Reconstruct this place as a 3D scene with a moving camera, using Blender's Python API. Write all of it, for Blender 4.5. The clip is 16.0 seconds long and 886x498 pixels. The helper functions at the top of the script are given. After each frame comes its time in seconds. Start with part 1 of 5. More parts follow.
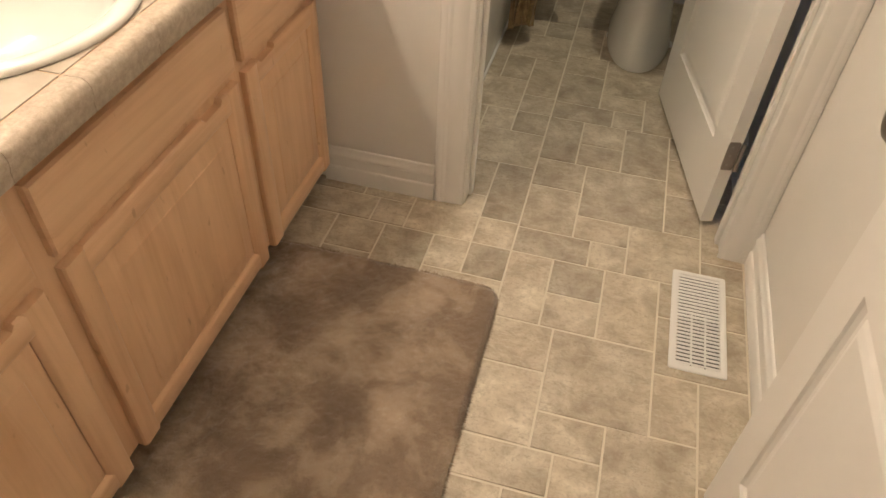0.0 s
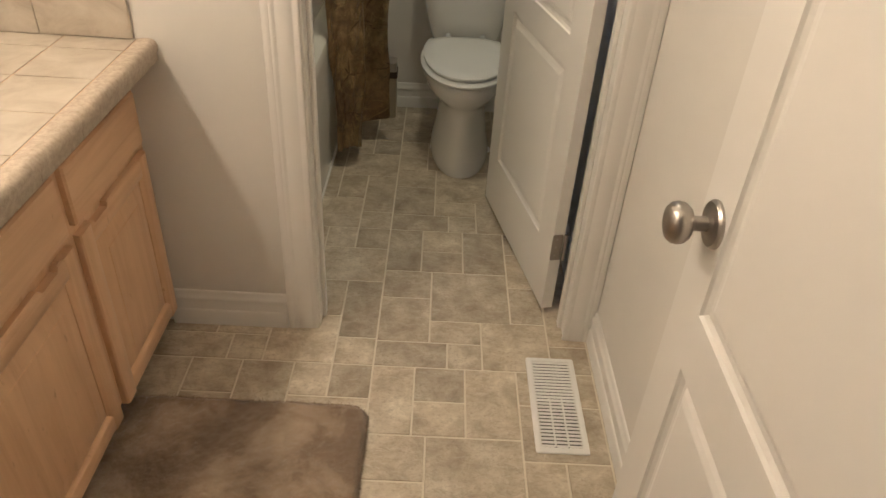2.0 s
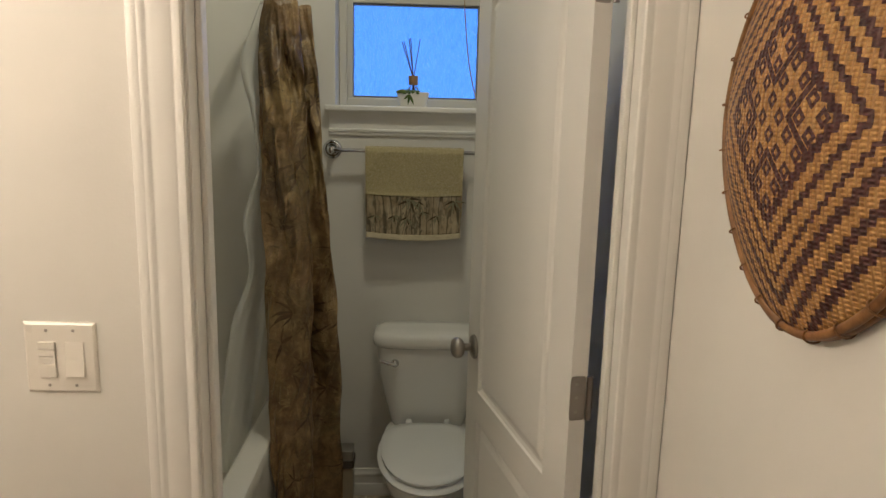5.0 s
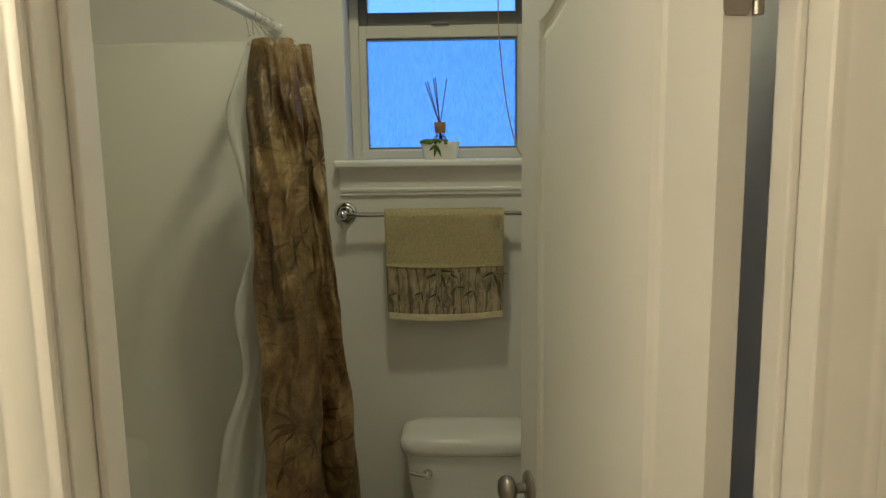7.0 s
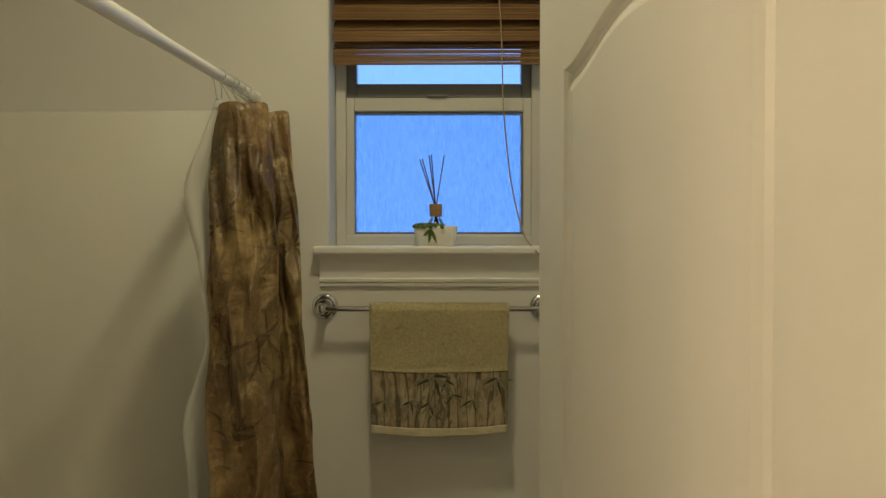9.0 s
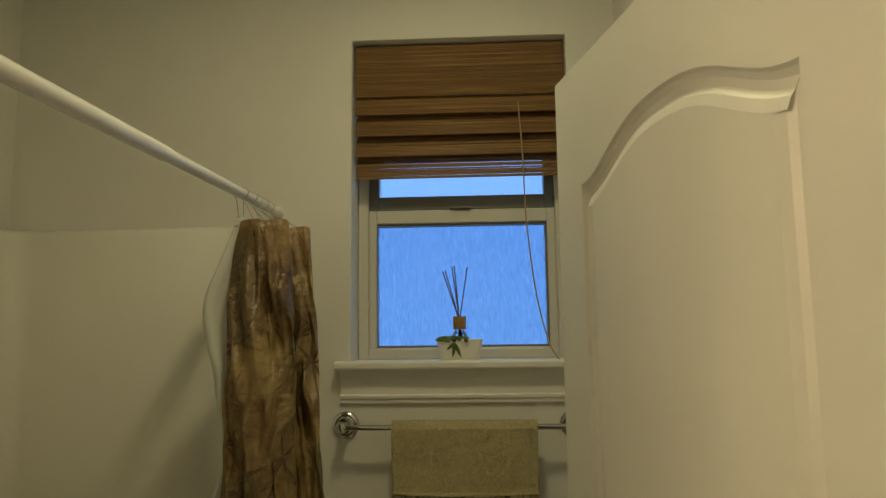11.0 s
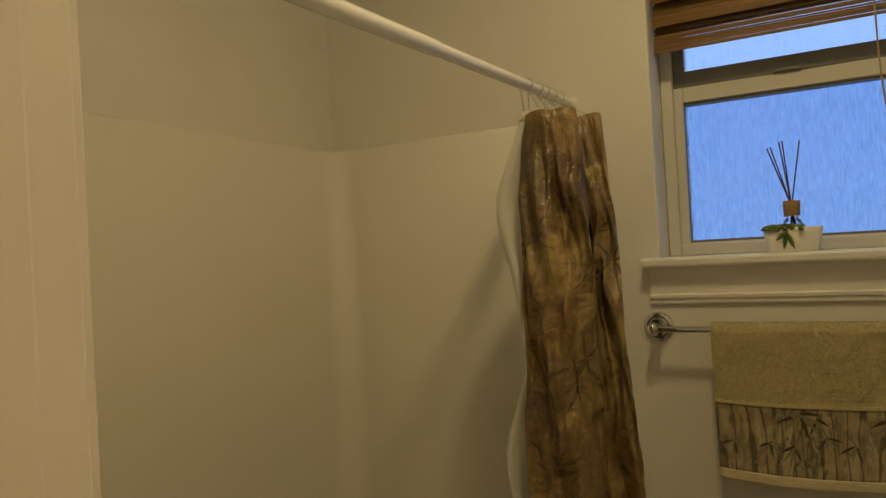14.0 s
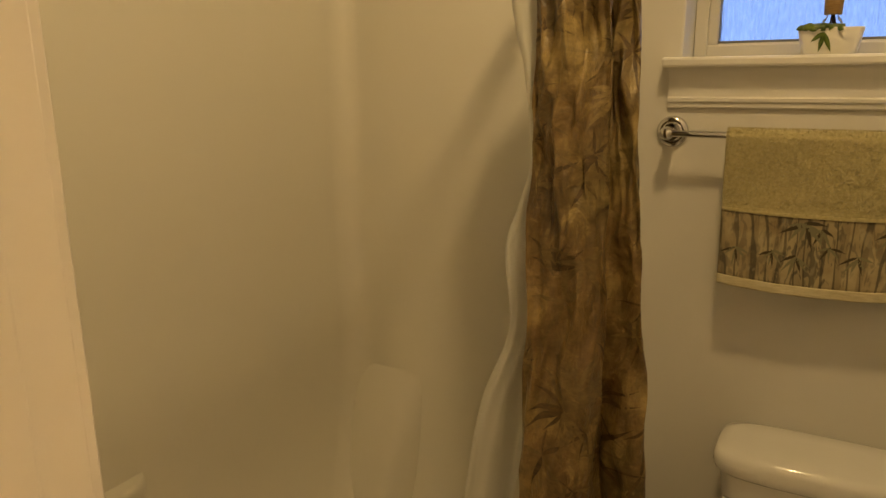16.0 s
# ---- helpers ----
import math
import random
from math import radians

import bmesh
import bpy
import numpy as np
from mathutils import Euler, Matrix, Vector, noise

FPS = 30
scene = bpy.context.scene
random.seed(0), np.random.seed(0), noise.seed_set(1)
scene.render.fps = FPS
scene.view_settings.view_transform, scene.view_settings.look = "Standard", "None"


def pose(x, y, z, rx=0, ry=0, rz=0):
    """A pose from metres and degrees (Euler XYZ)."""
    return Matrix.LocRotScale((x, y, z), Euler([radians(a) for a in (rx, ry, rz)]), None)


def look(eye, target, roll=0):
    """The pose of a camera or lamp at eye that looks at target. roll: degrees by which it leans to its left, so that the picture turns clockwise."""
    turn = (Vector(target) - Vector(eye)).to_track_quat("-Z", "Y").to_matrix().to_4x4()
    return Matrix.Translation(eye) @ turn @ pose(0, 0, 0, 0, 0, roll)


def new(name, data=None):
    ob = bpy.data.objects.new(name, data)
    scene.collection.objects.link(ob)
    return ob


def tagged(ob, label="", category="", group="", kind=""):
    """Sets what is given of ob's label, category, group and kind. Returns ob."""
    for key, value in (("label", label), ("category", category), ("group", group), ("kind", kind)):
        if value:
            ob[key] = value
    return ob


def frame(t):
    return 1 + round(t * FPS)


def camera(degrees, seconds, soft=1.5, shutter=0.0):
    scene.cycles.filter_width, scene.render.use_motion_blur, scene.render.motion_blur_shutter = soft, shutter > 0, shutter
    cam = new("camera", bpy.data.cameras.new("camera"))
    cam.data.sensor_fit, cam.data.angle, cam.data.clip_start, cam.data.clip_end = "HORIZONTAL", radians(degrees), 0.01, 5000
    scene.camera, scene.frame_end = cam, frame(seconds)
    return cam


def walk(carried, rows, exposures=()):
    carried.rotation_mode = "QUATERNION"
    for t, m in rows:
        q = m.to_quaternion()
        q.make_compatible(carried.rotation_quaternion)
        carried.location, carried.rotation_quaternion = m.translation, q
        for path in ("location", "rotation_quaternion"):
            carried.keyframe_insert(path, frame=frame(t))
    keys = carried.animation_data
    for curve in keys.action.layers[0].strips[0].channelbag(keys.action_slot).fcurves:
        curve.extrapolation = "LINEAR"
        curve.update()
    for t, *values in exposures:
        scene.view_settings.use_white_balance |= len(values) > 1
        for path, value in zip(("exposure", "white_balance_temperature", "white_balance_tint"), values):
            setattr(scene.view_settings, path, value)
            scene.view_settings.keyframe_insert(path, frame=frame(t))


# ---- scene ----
cam = camera(63.6, 16.0)
PATH = [
    (0, (0.39, 0.044, 1.387), (0.065, 1.445, -0.003), 3.1),
    (0.5, (0.382, 0.026, 1.413), (0.239, 1.459, 0.025), 4.5),
    (1, (0.393, 0.026, 1.423), (0.33, 1.505, 0.078), 4.5),
    (1.5, (0.391, 0.021, 1.445), (0.385, 1.576, 0.188), 4.2),
    (2, (0.39, 0.017, 1.469), (0.432, 1.648, 0.313), 3.8),
    (2.5, (0.391, 0.011, 1.506), (0.48, 1.748, 0.519), 3.2),
    (3, (0.414, 0.048, 1.536), (0.551, 1.846, 0.671), 2.9),
    (3.5, (0.444, 0.158, 1.562), (0.544, 2.018, 0.834), 1.9),
    (4, (0.484, 0.266, 1.59), (0.534, 2.173, 0.991), 1.1),
    (4.5, (0.485, 0.334, 1.607), (0.539, 2.266, 1.091), 1.0),
    (5, (0.455, 0.448, 1.633), (0.523, 2.411, 1.254), 1.5),
    (5.2, (0.439, 0.507, 1.649), (0.516, 2.481, 1.335), 1.1),
    (7.3, (0.471, 1.058, 1.698), (0.428, 3.037, 1.415), -0.9),
    (7.5, (0.44, 1.121, 1.654), (0.406, 3.105, 1.408), -0.8),
    (8, (0.428, 1.211, 1.631), (0.396, 3.195, 1.38), -1.3),
    (8.5, (0.437, 1.249, 1.649), (0.416, 3.241, 1.469), -1.0),
    (9, (0.458, 1.282, 1.675), (0.442, 3.282, 1.638), -0.0),
    (9.2, (0.467, 1.284, 1.679), (0.46, 3.284, 1.699), 0.1),
    (11.3, (0.477, 1.345, 1.701), (0.325, 3.322, 1.964), -1.2),
    (11.5, (0.473, 1.361, 1.701), (0.249, 3.33, 1.969), -1.1),
    (12, (0.49, 1.39, 1.705), (0.026, 3.316, 1.976), -2.2),
    (12.5, (0.495, 1.42, 1.705), (-0.18, 3.288, 1.94), -2.3),
    (13, (0.504, 1.432, 1.707), (-0.306, 3.25, 1.903), -2.8),
    (13.5, (0.499, 1.451, 1.692), (-0.395, 3.236, 1.811), -2.9),
    (14, (0.505, 1.47, 1.681), (-0.456, 3.224, 1.7), -3.1),
    (14.5, (0.502, 1.477, 1.67), (-0.47, 3.224, 1.611), -2.0),
    (15, (0.502, 1.488, 1.643), (-0.471, 3.227, 1.472), -1.3),
    (15.5, (0.486, 1.508, 1.624), (-0.475, 3.227, 1.274), 0.2),
    (16, (0.478, 1.515, 1.606), (-0.478, 3.209, 1.139), -0.5),
]
# the camera's own exposure and white balance drift as it walks
EXPOSURES = [(0.0, 0.95, 5900, 12), (1.0, 0.85, 5850, 12), (2.5, 0.5, 5800, 10), (4.0, 0.13, 5650, 8), (5.0, 0.08, 5650, 8), (7.5, 0.05, 6150, -5), (8.5, 0.05, 6600, -4), (9.0, 0.0, 6900, 0), (11.5, -0.33, 7500, -7), (13.0, -0.3, 8200, -3), (14.0, -0.2, 9400, 6), (15.0, 0.0, 10900, 12), (16.0, 0.42, 11600, 14)]
walk(cam, [(t, look(eye, target, roll)) for t, eye, target, roll in PATH], EXPOSURES)

VANITY_W, TOILET_W, SKYGLOW, TOPLAMP = 8.8, 6.9, 1.75, 2.85


# ---- light ----
world = bpy.data.worlds.new("dusk")
world.use_nodes = True
scene.world = world
wn = world.node_tree.nodes
sky = wn.new("ShaderNodeTexSky")
sky.sky_type, sky.sun_disc, sky.sun_elevation, sky.sun_rotation = "NISHITA", False, radians(3), radians(200)
wn["Background"].inputs[1].default_value = 0.05
world.node_tree.links.new(sky.outputs[0], wn["Background"].inputs[0])


def lamp(name, kind, m, watts, colour, size=0.1, size_y=None):
    data = bpy.data.lights.new(name, kind)
    data.energy, data.color = watts, colour
    if kind == "AREA":
        data.shape, data.size, data.size_y = "RECTANGLE", size, size_y or size
    else:
        data.shadow_soft_size = size
    ob = new(name, data)
    ob.matrix_world = m
    return ob


WARM, COOL = (1.0, 0.77, 0.54), (1.0, 0.87, 0.60)
# three bulbs of the fixture over the vanity
for vy in (0.72, 0.93, 1.14):
    lamp("vanity_bulb", "POINT", pose(-0.75, vy, 2.13), VANITY_W, WARM, 0.05)
# recessed ceiling lamp of the toilet room, shining down
lamp("toilet_room_lamp", "AREA", pose(0.38, 2.42, TOPLAMP), TOILET_W, COOL, 0.13)

# the evening sky's light entering by the window
lamp("window_skylight", "AREA", look((0.428, 3.95, 2.85), (0.428, 3.36, 1.85)), 3.0, (0.36, 0.58, 1.0), 0.80, 0.50)


# ---- materials ----
def rgb(h, v=1.0):
    """Linear colour from an sRGB hex string."""
    out = []
    for k in (0, 2, 4):
        c = int(h[k:k + 2], 16) / 255
        out.append(v * (c / 12.92 if c <= 0.04045 else ((c + 0.055) / 1.055) ** 2.4))
    return (*out, 1.0)


class Nodes:
    """Short hand for building a node material."""

    def __init__(self, name):
        self.m = bpy.data.materials.new(name)
        self.m.use_nodes = True
        self.t = self.m.node_tree
        self.bsdf = self.t.nodes["Principled BSDF"]
        self.coord = self.t.nodes.new("ShaderNodeTexCoord")

    def link(self, a, b):
        self.t.links.new(a, b)

    def put(self, socket, v):
        if hasattr(v, "is_output"):
            self.link(v, socket)
        else:
            socket.default_value = v

    def vec(self, scale=(1, 1, 1), source=None, offset=(0, 0, 0), turn=(0, 0, 0)):
        n = self.t.nodes.new("ShaderNodeMapping")
        self.link(source or self.coord.outputs["Object"], n.inputs[0])
        n.inputs["Scale"].default_value = scale
        self.put(n.inputs["Location"], offset)
        n.inputs["Rotation"].default_value = [radians(a) for a in turn]
        return n.outputs[0]

    def noise(self, scale, detail=3.0, rough=0.55, vec=None, warp=0.0):
        n = self.t.nodes.new("ShaderNodeTexNoise")
        self.link(vec or self.coord.outputs["Object"], n.inputs["Vector"])
        n.inputs["Scale"].default_value, n.inputs["Detail"].default_value = scale, detail
        n.inputs["Roughness"].default_value, n.inputs["Distortion"].default_value = rough, warp
        return n.outputs["Fac"]

    def wave(self, scale, warp=2.0, vec=None, axis="X", detail=2.0, dscale=1.0):
        n = self.t.nodes.new("ShaderNodeTexWave")
        n.bands_direction = axis
        self.link(vec or self.coord.outputs["Object"], n.inputs["Vector"])
        for key, v in (("Scale", scale), ("Distortion", warp), ("Detail", detail), ("Detail Scale", dscale)):
            n.inputs[key].default_value = v
        return n.outputs["Fac"]

    def voronoi(self, scale, vec=None, feature="F1", out="Distance"):
        n = self.t.nodes.new("ShaderNodeTexVoronoi")
        n.feature = feature
        self.link(vec or self.coord.outputs["Object"], n.inputs["Vector"])
        n.inputs["Scale"].default_value = scale
        return n.outputs[out]

    def ramp(self, fac, stops):
        n = self.t.nodes.new("ShaderNodeValToRGB")
        while len(n.color_ramp.elements) < len(stops):
            n.color_ramp.elements.new(0.5)
        for e, (p, c) in zip(n.color_ramp.elements, stops):
            e.position, e.color = p, c if len(c) == 4 else (*c, 1)
        self.link(fac, n.inputs[0])
        return n.outputs[0]

    def math(self, op, a, b=0.0, c=0.0):
        n = self.t.nodes.new("ShaderNodeMath")
        n.operation = op
        for s, v in zip(n.inputs, (a, b, c)):
            self.put(s, v)
        return n.outputs[0]

    def split(self, v):
        n = self.t.nodes.new("ShaderNodeSeparateXYZ")
        self.link(v, n.inputs[0])
        return n.outputs

    def mix(self, fac, a, b, blend="MIX"):
        n = self.t.nodes.new("ShaderNodeMix")
        n.data_type, n.blend_type = "RGBA", blend
        self.put(n.inputs[0], fac)
        self.put(n.inputs[6], a)
        self.put(n.inputs[7], b)
        return n.outputs[2]

    def random(self):
        return self.t.nodes.new("ShaderNodeObjectInfo").outputs["Random"]

    def island(self):
        return self.t.nodes.new("ShaderNodeNewGeometry").outputs["Random Per Island"]

    def bump(self, height, strength=0.3, distance=0.002):
        n = self.t.nodes.new("ShaderNodeBump")
        n.inputs["Strength"].default_value, n.inputs["Distance"].default_value = strength, distance
        self.link(height, n.inputs["Height"])
        if self.bsdf.inputs["Normal"].links:
            self.link(self.bsdf.inputs["Normal"].links[0].from_socket, n.inputs["Normal"])
        self.link(n.outputs[0], self.bsdf.inputs["Normal"])

    def done(self, colour, rough=0.5, metal=0.0, **more):
        self.put(self.bsdf.inputs["Base Color"], colour)
        self.put(self.bsdf.inputs["Roughness"], rough)
        self.bsdf.inputs["Metallic"].default_value = metal
        for k, v in more.items():
            self.put(self.bsdf.inputs[k.replace("_", " ")], v)
        return self.m


def painted(name, c, rough=0.55, orange=0.25, scale=140.0, spread=0.06):
    """Rolled or brushed paint: faint mottling and orange peel."""
    n = Nodes(name)
    low = tuple(v * (1 - spread) for v in c[:3])
    col = n.ramp(n.noise(2.3, 4), [(0.3, low), (0.7, c[:3])])
    rg = n.math("MULTIPLY_ADD", n.noise(9, 3), 0.2, rough - 0.1)
    n.bump(n.noise(scale, 2), orange, 0.0005)
    return n.done(col, rg)


def metal(name, c, rough=0.25, brushed=0.0):
    n = Nodes(name)
    r = n.math("MULTIPLY_ADD", n.noise(60, 3), 0.12, rough - 0.06)
    if brushed:
        n.bump(n.noise(900, 2), brushed, 0.0004)
    return n.done(c, r, 1.0)


WALL = painted("wall_paint", (0.755, 0.735, 0.69), 0.62, 0.35, 190)
CEIL = painted("ceiling_paint", (0.78, 0.77, 0.74), 0.8, 0.5, 90)
TRIM = painted("trim_paint", (0.80, 0.785, 0.745), 0.38, 0.03, 200, 0.03)
DOORP = painted("door_paint", (0.80, 0.785, 0.745), 0.4, 0.1, 80, 0.03)
NICKEL = metal("satin_nickel", (0.43, 0.40, 0.365, 1), 0.34)
HINGEM = metal("hinge_nickel", (0.36, 0.33, 0.30, 1), 0.38)
CHROME = metal("chrome", (0.60, 0.60, 0.61, 1), 0.06)
PORCELAIN = Nodes("porcelain")
PORCELAIN = PORCELAIN.done(PORCELAIN.ramp(PORCELAIN.noise(3, 2), [(0.3, (0.77, 0.76, 0.72)), (0.7, (0.80, 0.79, 0.76))]), 0.12, Coat_Weight=0.3)
SEATP = painted("seat_plastic", (0.78, 0.785, 0.77), 0.22, 0.02, 60, 0.02)
PLASTIC = painted("switch_plastic", (0.80, 0.76, 0.69), 0.3, 0.03, 60, 0.02)
SURROUND = painted("almond_acrylic", (0.76, 0.735, 0.665), 0.48, 0.03, 60, 0.02)
TUBM = painted("tub_enamel", (0.80, 0.785, 0.73), 0.16, 0.03, 25, 0.02)
DARK = painted("dark_gap", (0.03, 0.028, 0.03), 0.8)


# ---- building helpers ----
def part(name, bm, material, parent=None, label="", smooth=None, bevel=0.0, normals=True):
    """Link a bmesh as one mesh object, under a thing where one is given."""
    if normals:
        bmesh.ops.recalc_face_normals(bm, faces=bm.faces)
    me = bpy.data.meshes.new(name)
    bm.to_mesh(me)
    bm.free()
    me.materials.append(material)
    if smooth is not None:
        me.polygons.foreach_set("use_smooth", [True] * len(me.polygons))
        if smooth < 179:
            me.set_sharp_from_angle(angle=radians(smooth))
    ob = new(name, me)
    if bevel:
        b = ob.modifiers.new("edge", "BEVEL")
        b.width, b.segments, b.limit_method, b.angle_limit = bevel, 2, "ANGLE", radians(40)
    ob.parent = parent
    if label:
        ob["label"] = label
    return ob


def thing(name, label, category, group="", kind="", at=(0, 0, 0)):
    ob = new(name)
    ob.empty_display_size = 0.05
    ob.location = at
    return tagged(ob, label, category, group, kind)


def structure(ob, label="", category=""):
    return tagged(ob, label, category, "", "structure")


def box(bm, x0, x1, y0, y1, z0, z1):
    v = [bm.verts.new((x, y, z)) for z in (z0, z1) for y in (y0, y1) for x in (x0, x1)]
    for f in ((0, 2, 3, 1), (4, 5, 7, 6), (0, 1, 5, 4), (2, 6, 7, 3), (0, 4, 6, 2), (1, 3, 7, 5)):
        bm.faces.new([v[i] for i in f])
    return v


def boxes(*dims):
    bm = bmesh.new()
    for d in dims:
        box(bm, *d)
    return bm


def loft(bm, rings, cap0=True, cap1=True, closed=True):
    """Skin rings of equally many points."""
    rows = [[bm.verts.new(p) for p in r] for r in rings]
    n = len(rows[0])
    for a, b in zip(rows, rows[1:]):
        for i in range(n if closed else n - 1):
            j = (i + 1) % n
            bm.faces.new((a[i], a[j], b[j], b[i]))
    if cap0:
        bm.faces.new(rows[0][::-1])
    if cap1:
        bm.faces.new(rows[-1])
    return rows


def lathe(bm, profile, m, n=28, cap0=True, cap1=True):
    """Turn (radius, height) pairs round the z axis of the pose m."""
    rings = [[m @ Vector((r * math.cos(2 * math.pi * i / n), r * math.sin(2 * math.pi * i / n), h)) for i in range(n)] for r, h in profile]
    return loft(bm, rings, cap0, cap1)


def tube(bm, points, r, n=10):
    """A round bar along points."""
    pts = [Vector(p) for p in points]
    rings, side = [], None
    for i, p in enumerate(pts):
        d = (pts[min(i + 1, len(pts) - 1)] - pts[max(i - 1, 0)]).normalized()
        if side is None:
            side = d.orthogonal().normalized()
        side = (side - side.dot(d) * d).normalized()
        up = d.cross(side)
        rr = r[i] if isinstance(r, (list, tuple)) else r
        rings.append([p + rr * (math.cos(2 * math.pi * k / n) * side + math.sin(2 * math.pi * k / n) * up) for k in range(n)])
    return loft(bm, rings)


def sweep(bm, profile, path, across, out):
    """Run a (u, v) profile along a flat path with mitred corners; across gives u's way at each leg, out is v's way."""
    legs = [Vector(a) for a in across]
    out = Vector(out)
    rings = []
    for i, p in enumerate(path):
        a, b = legs[max(i - 1, 0)], legs[min(i, len(legs) - 1)]
        m = (a + b) / (1 + a.dot(b)) if i not in (0, len(path) - 1) else (a if i else b)
        rings.append([Vector(p) + u * m + v * out for u, v in profile])
    return loft(bm, rings)


def superring(cx, cy, hx, hy, z, n=40, p=2.6):
    pts = []
    for i in range(n):
        a = 2 * math.pi * i / n
        c, s = math.cos(a), math.sin(a)
        pts.append(Vector((cx + hx * math.copysign(abs(c) ** (2 / p), c), cy + hy * math.copysign(abs(s) ** (2 / p), s), z)))
    return pts


# ---- setting ----
WALLX, BACKY, LEFTX, TOPZ = 0.9015, 3.29, -0.87, 2.86
OPL, OPR, HEAD = 0.076, 0.816, 2.125
Y0, Y1 = 1.65, 1.766

floor = structure(part("floor", boxes((-1.0, 1.1, -1.3, 3.6, -0.12, -0.0022)), CEIL), "cream grout bed under the tile-pattern floor", "floor")
wall_door = structure(part("wall_door", boxes((-1.0, OPL - 0.02, Y0, Y1, -0.03, TOPZ), (OPR + 0.02, 1.05, Y0, Y1, -0.03, TOPZ), (OPL - 0.02, OPR + 0.02, Y0, Y1, HEAD + 0.02, TOPZ)), WALL), "off-white painted wall with the toilet room doorway", "wall")
WX0, WX1, WZ0, WZ1 = 0.122, 0.735, 1.622, 2.565


def pierced(x0, x1, y0, y1, z0, z1, hole):
    """A wall slab with one rectangular opening, as one closed skin."""
    hx0, hx1, hz0, hz1 = hole
    bm = bmesh.new()
    rows = {}
    for y in (y0, y1):
        o = [bm.verts.new((x, y, z)) for x, z in ((x0, z0), (x1, z0), (x1, z1), (x0, z1))]
        h = [bm.verts.new((x, y, z)) for x, z in ((hx0, hz0), (hx1, hz0), (hx1, hz1), (hx0, hz1))]
        rows[y] = (o, h)
        for k in range(4):
            bm.faces.new((o[k], o[(k + 1) % 4], h[(k + 1) % 4], h[k]))
    for n in (0, 1):
        a, b = rows[y0][n], rows[y1][n]
        for k in range(4):
            bm.faces.new((a[k], a[(k + 1) % 4], b[(k + 1) % 4], b[k]))
    return bm


wall_window = structure(part("wall_window", pierced(-1.0, 1.1, BACKY, BACKY + 0.16, -0.03, TOPZ, (WX0, WX1, WZ0, WZ1)), WALL, bevel=0.006), "off-white painted wall with a window recess", "wall")
structure(part("wall_left", boxes((-1.0, LEFTX, -1.3, BACKY + 0.16, -0.03, TOPZ)), WALL), "off-white painted wall behind the vanity and tub", "wall")
structure(part("wall_right", boxes((WALLX, 1.05, 0.17, Y0, -0.03, TOPZ)), WALL), "off-white painted wall with the basket", "wall")
structure(part("wall_toilet_side", boxes((0.875, 1.1, Y1, BACKY, -0.03, TOPZ)), WALL), "off-white painted wall beside the toilet", "wall")
structure(part("wall_entry", boxes((-0.87, 0.03, 0.055, 0.17, -0.03, TOPZ), (0.86, 1.05, 0.055, 0.17, -0.03, TOPZ), (0.03, 0.86, 0.055, 0.17, 2.13, TOPZ)), WALL), "off-white painted wall with the entry doorway", "wall")
structure(part("wall_hall", boxes((-0.87, 1.05, -1.3, -1.2, -0.03, TOPZ), (1.05, 1.1, -1.2, 0.17, -0.03, TOPZ)), WALL), "plain hall walls behind the entry", "wall")
structure(part("ceiling", boxes((-1.0, 1.1, -1.3, BACKY + 0.16, TOPZ, TOPZ + 0.1)), CEIL), "plain white painted ceiling", "ceiling")

# door casing, jamb and stop of the toilet room doorway
CASING = [(0, 0), (0, 0.007), (0.003, 0.0095), (0.012, 0.010), (0.0145, 0.0090), (0.0175, 0.0090), (0.020, 0.0105), (0.050, 0.0118), (0.054, 0.0108), (0.057, 0.0108), (0.060, 0.0128), (0.066, 0.0138), (0.069, 0.0128), (0.072, 0.0138), (0.080, 0.0140), (0.086, 0.0120), (0.088, 0.009), (0.088, 0)]


def casing(name, x0, x1, top, y, out, label):
    bm = bmesh.new()
    sweep(bm, CASING, [(x0, y, 0), (x0, y, top), (x1, y, top), (x1, y, 0)], [(-1, 0, 0), (0, 0, 1), (1, 0, 0)], (0, out, 0))
    return structure(part(name, bm, TRIM, smooth=35), label, "door casing")


casing("trim_casing_front", OPL - 0.005, OPR - 0.003, HEAD + 0.005, Y0, -1, "white fluted door casing round the toilet room doorway")
casing("trim_casing_back", OPL - 0.005, OPR + 0.004, HEAD + 0.005, Y1, 1, "white fluted door casing inside the toilet room")
structure(part("trim_jamb", boxes((OPL - 0.02, OPL, Y0 + 0.001, Y1 - 0.001, 0, HEAD), (OPR, OPR + 0.02, Y0 + 0.001, Y1 - 0.001, 0, HEAD), (OPL - 0.02, OPR + 0.02, Y0 + 0.001, Y1 - 0.001, HEAD, HEAD + 0.02)), TRIM, bevel=0.002), "white door jamb", "door jamb")
structure(part("trim_stop", boxes((OPL, OPL + 0.011, Y0 + 0.045, Y0 + 0.077, 0, HEAD - 0.011), (OPR - 0.011, OPR, Y0 + 0.045, Y0 + 0.077, 0, HEAD - 0.011), (OPL, OPR, Y0 + 0.045, Y0 + 0.077, HEAD - 0.011, HEAD)), TRIM, bevel=0.003), "white door stop strip", "door stop")

BASE = [(0, 0), (0.015, 0), (0.015, 0.050), (0.0125, 0.054), (0.010, 0.056), (0.010, 0.086), (0.0125, 0.089), (0.0135, 0.096), (0.011, 0.102), (0.0075, 0.106), (0.006, 0.118), (0.003, 0.121), (0, 0.121)]


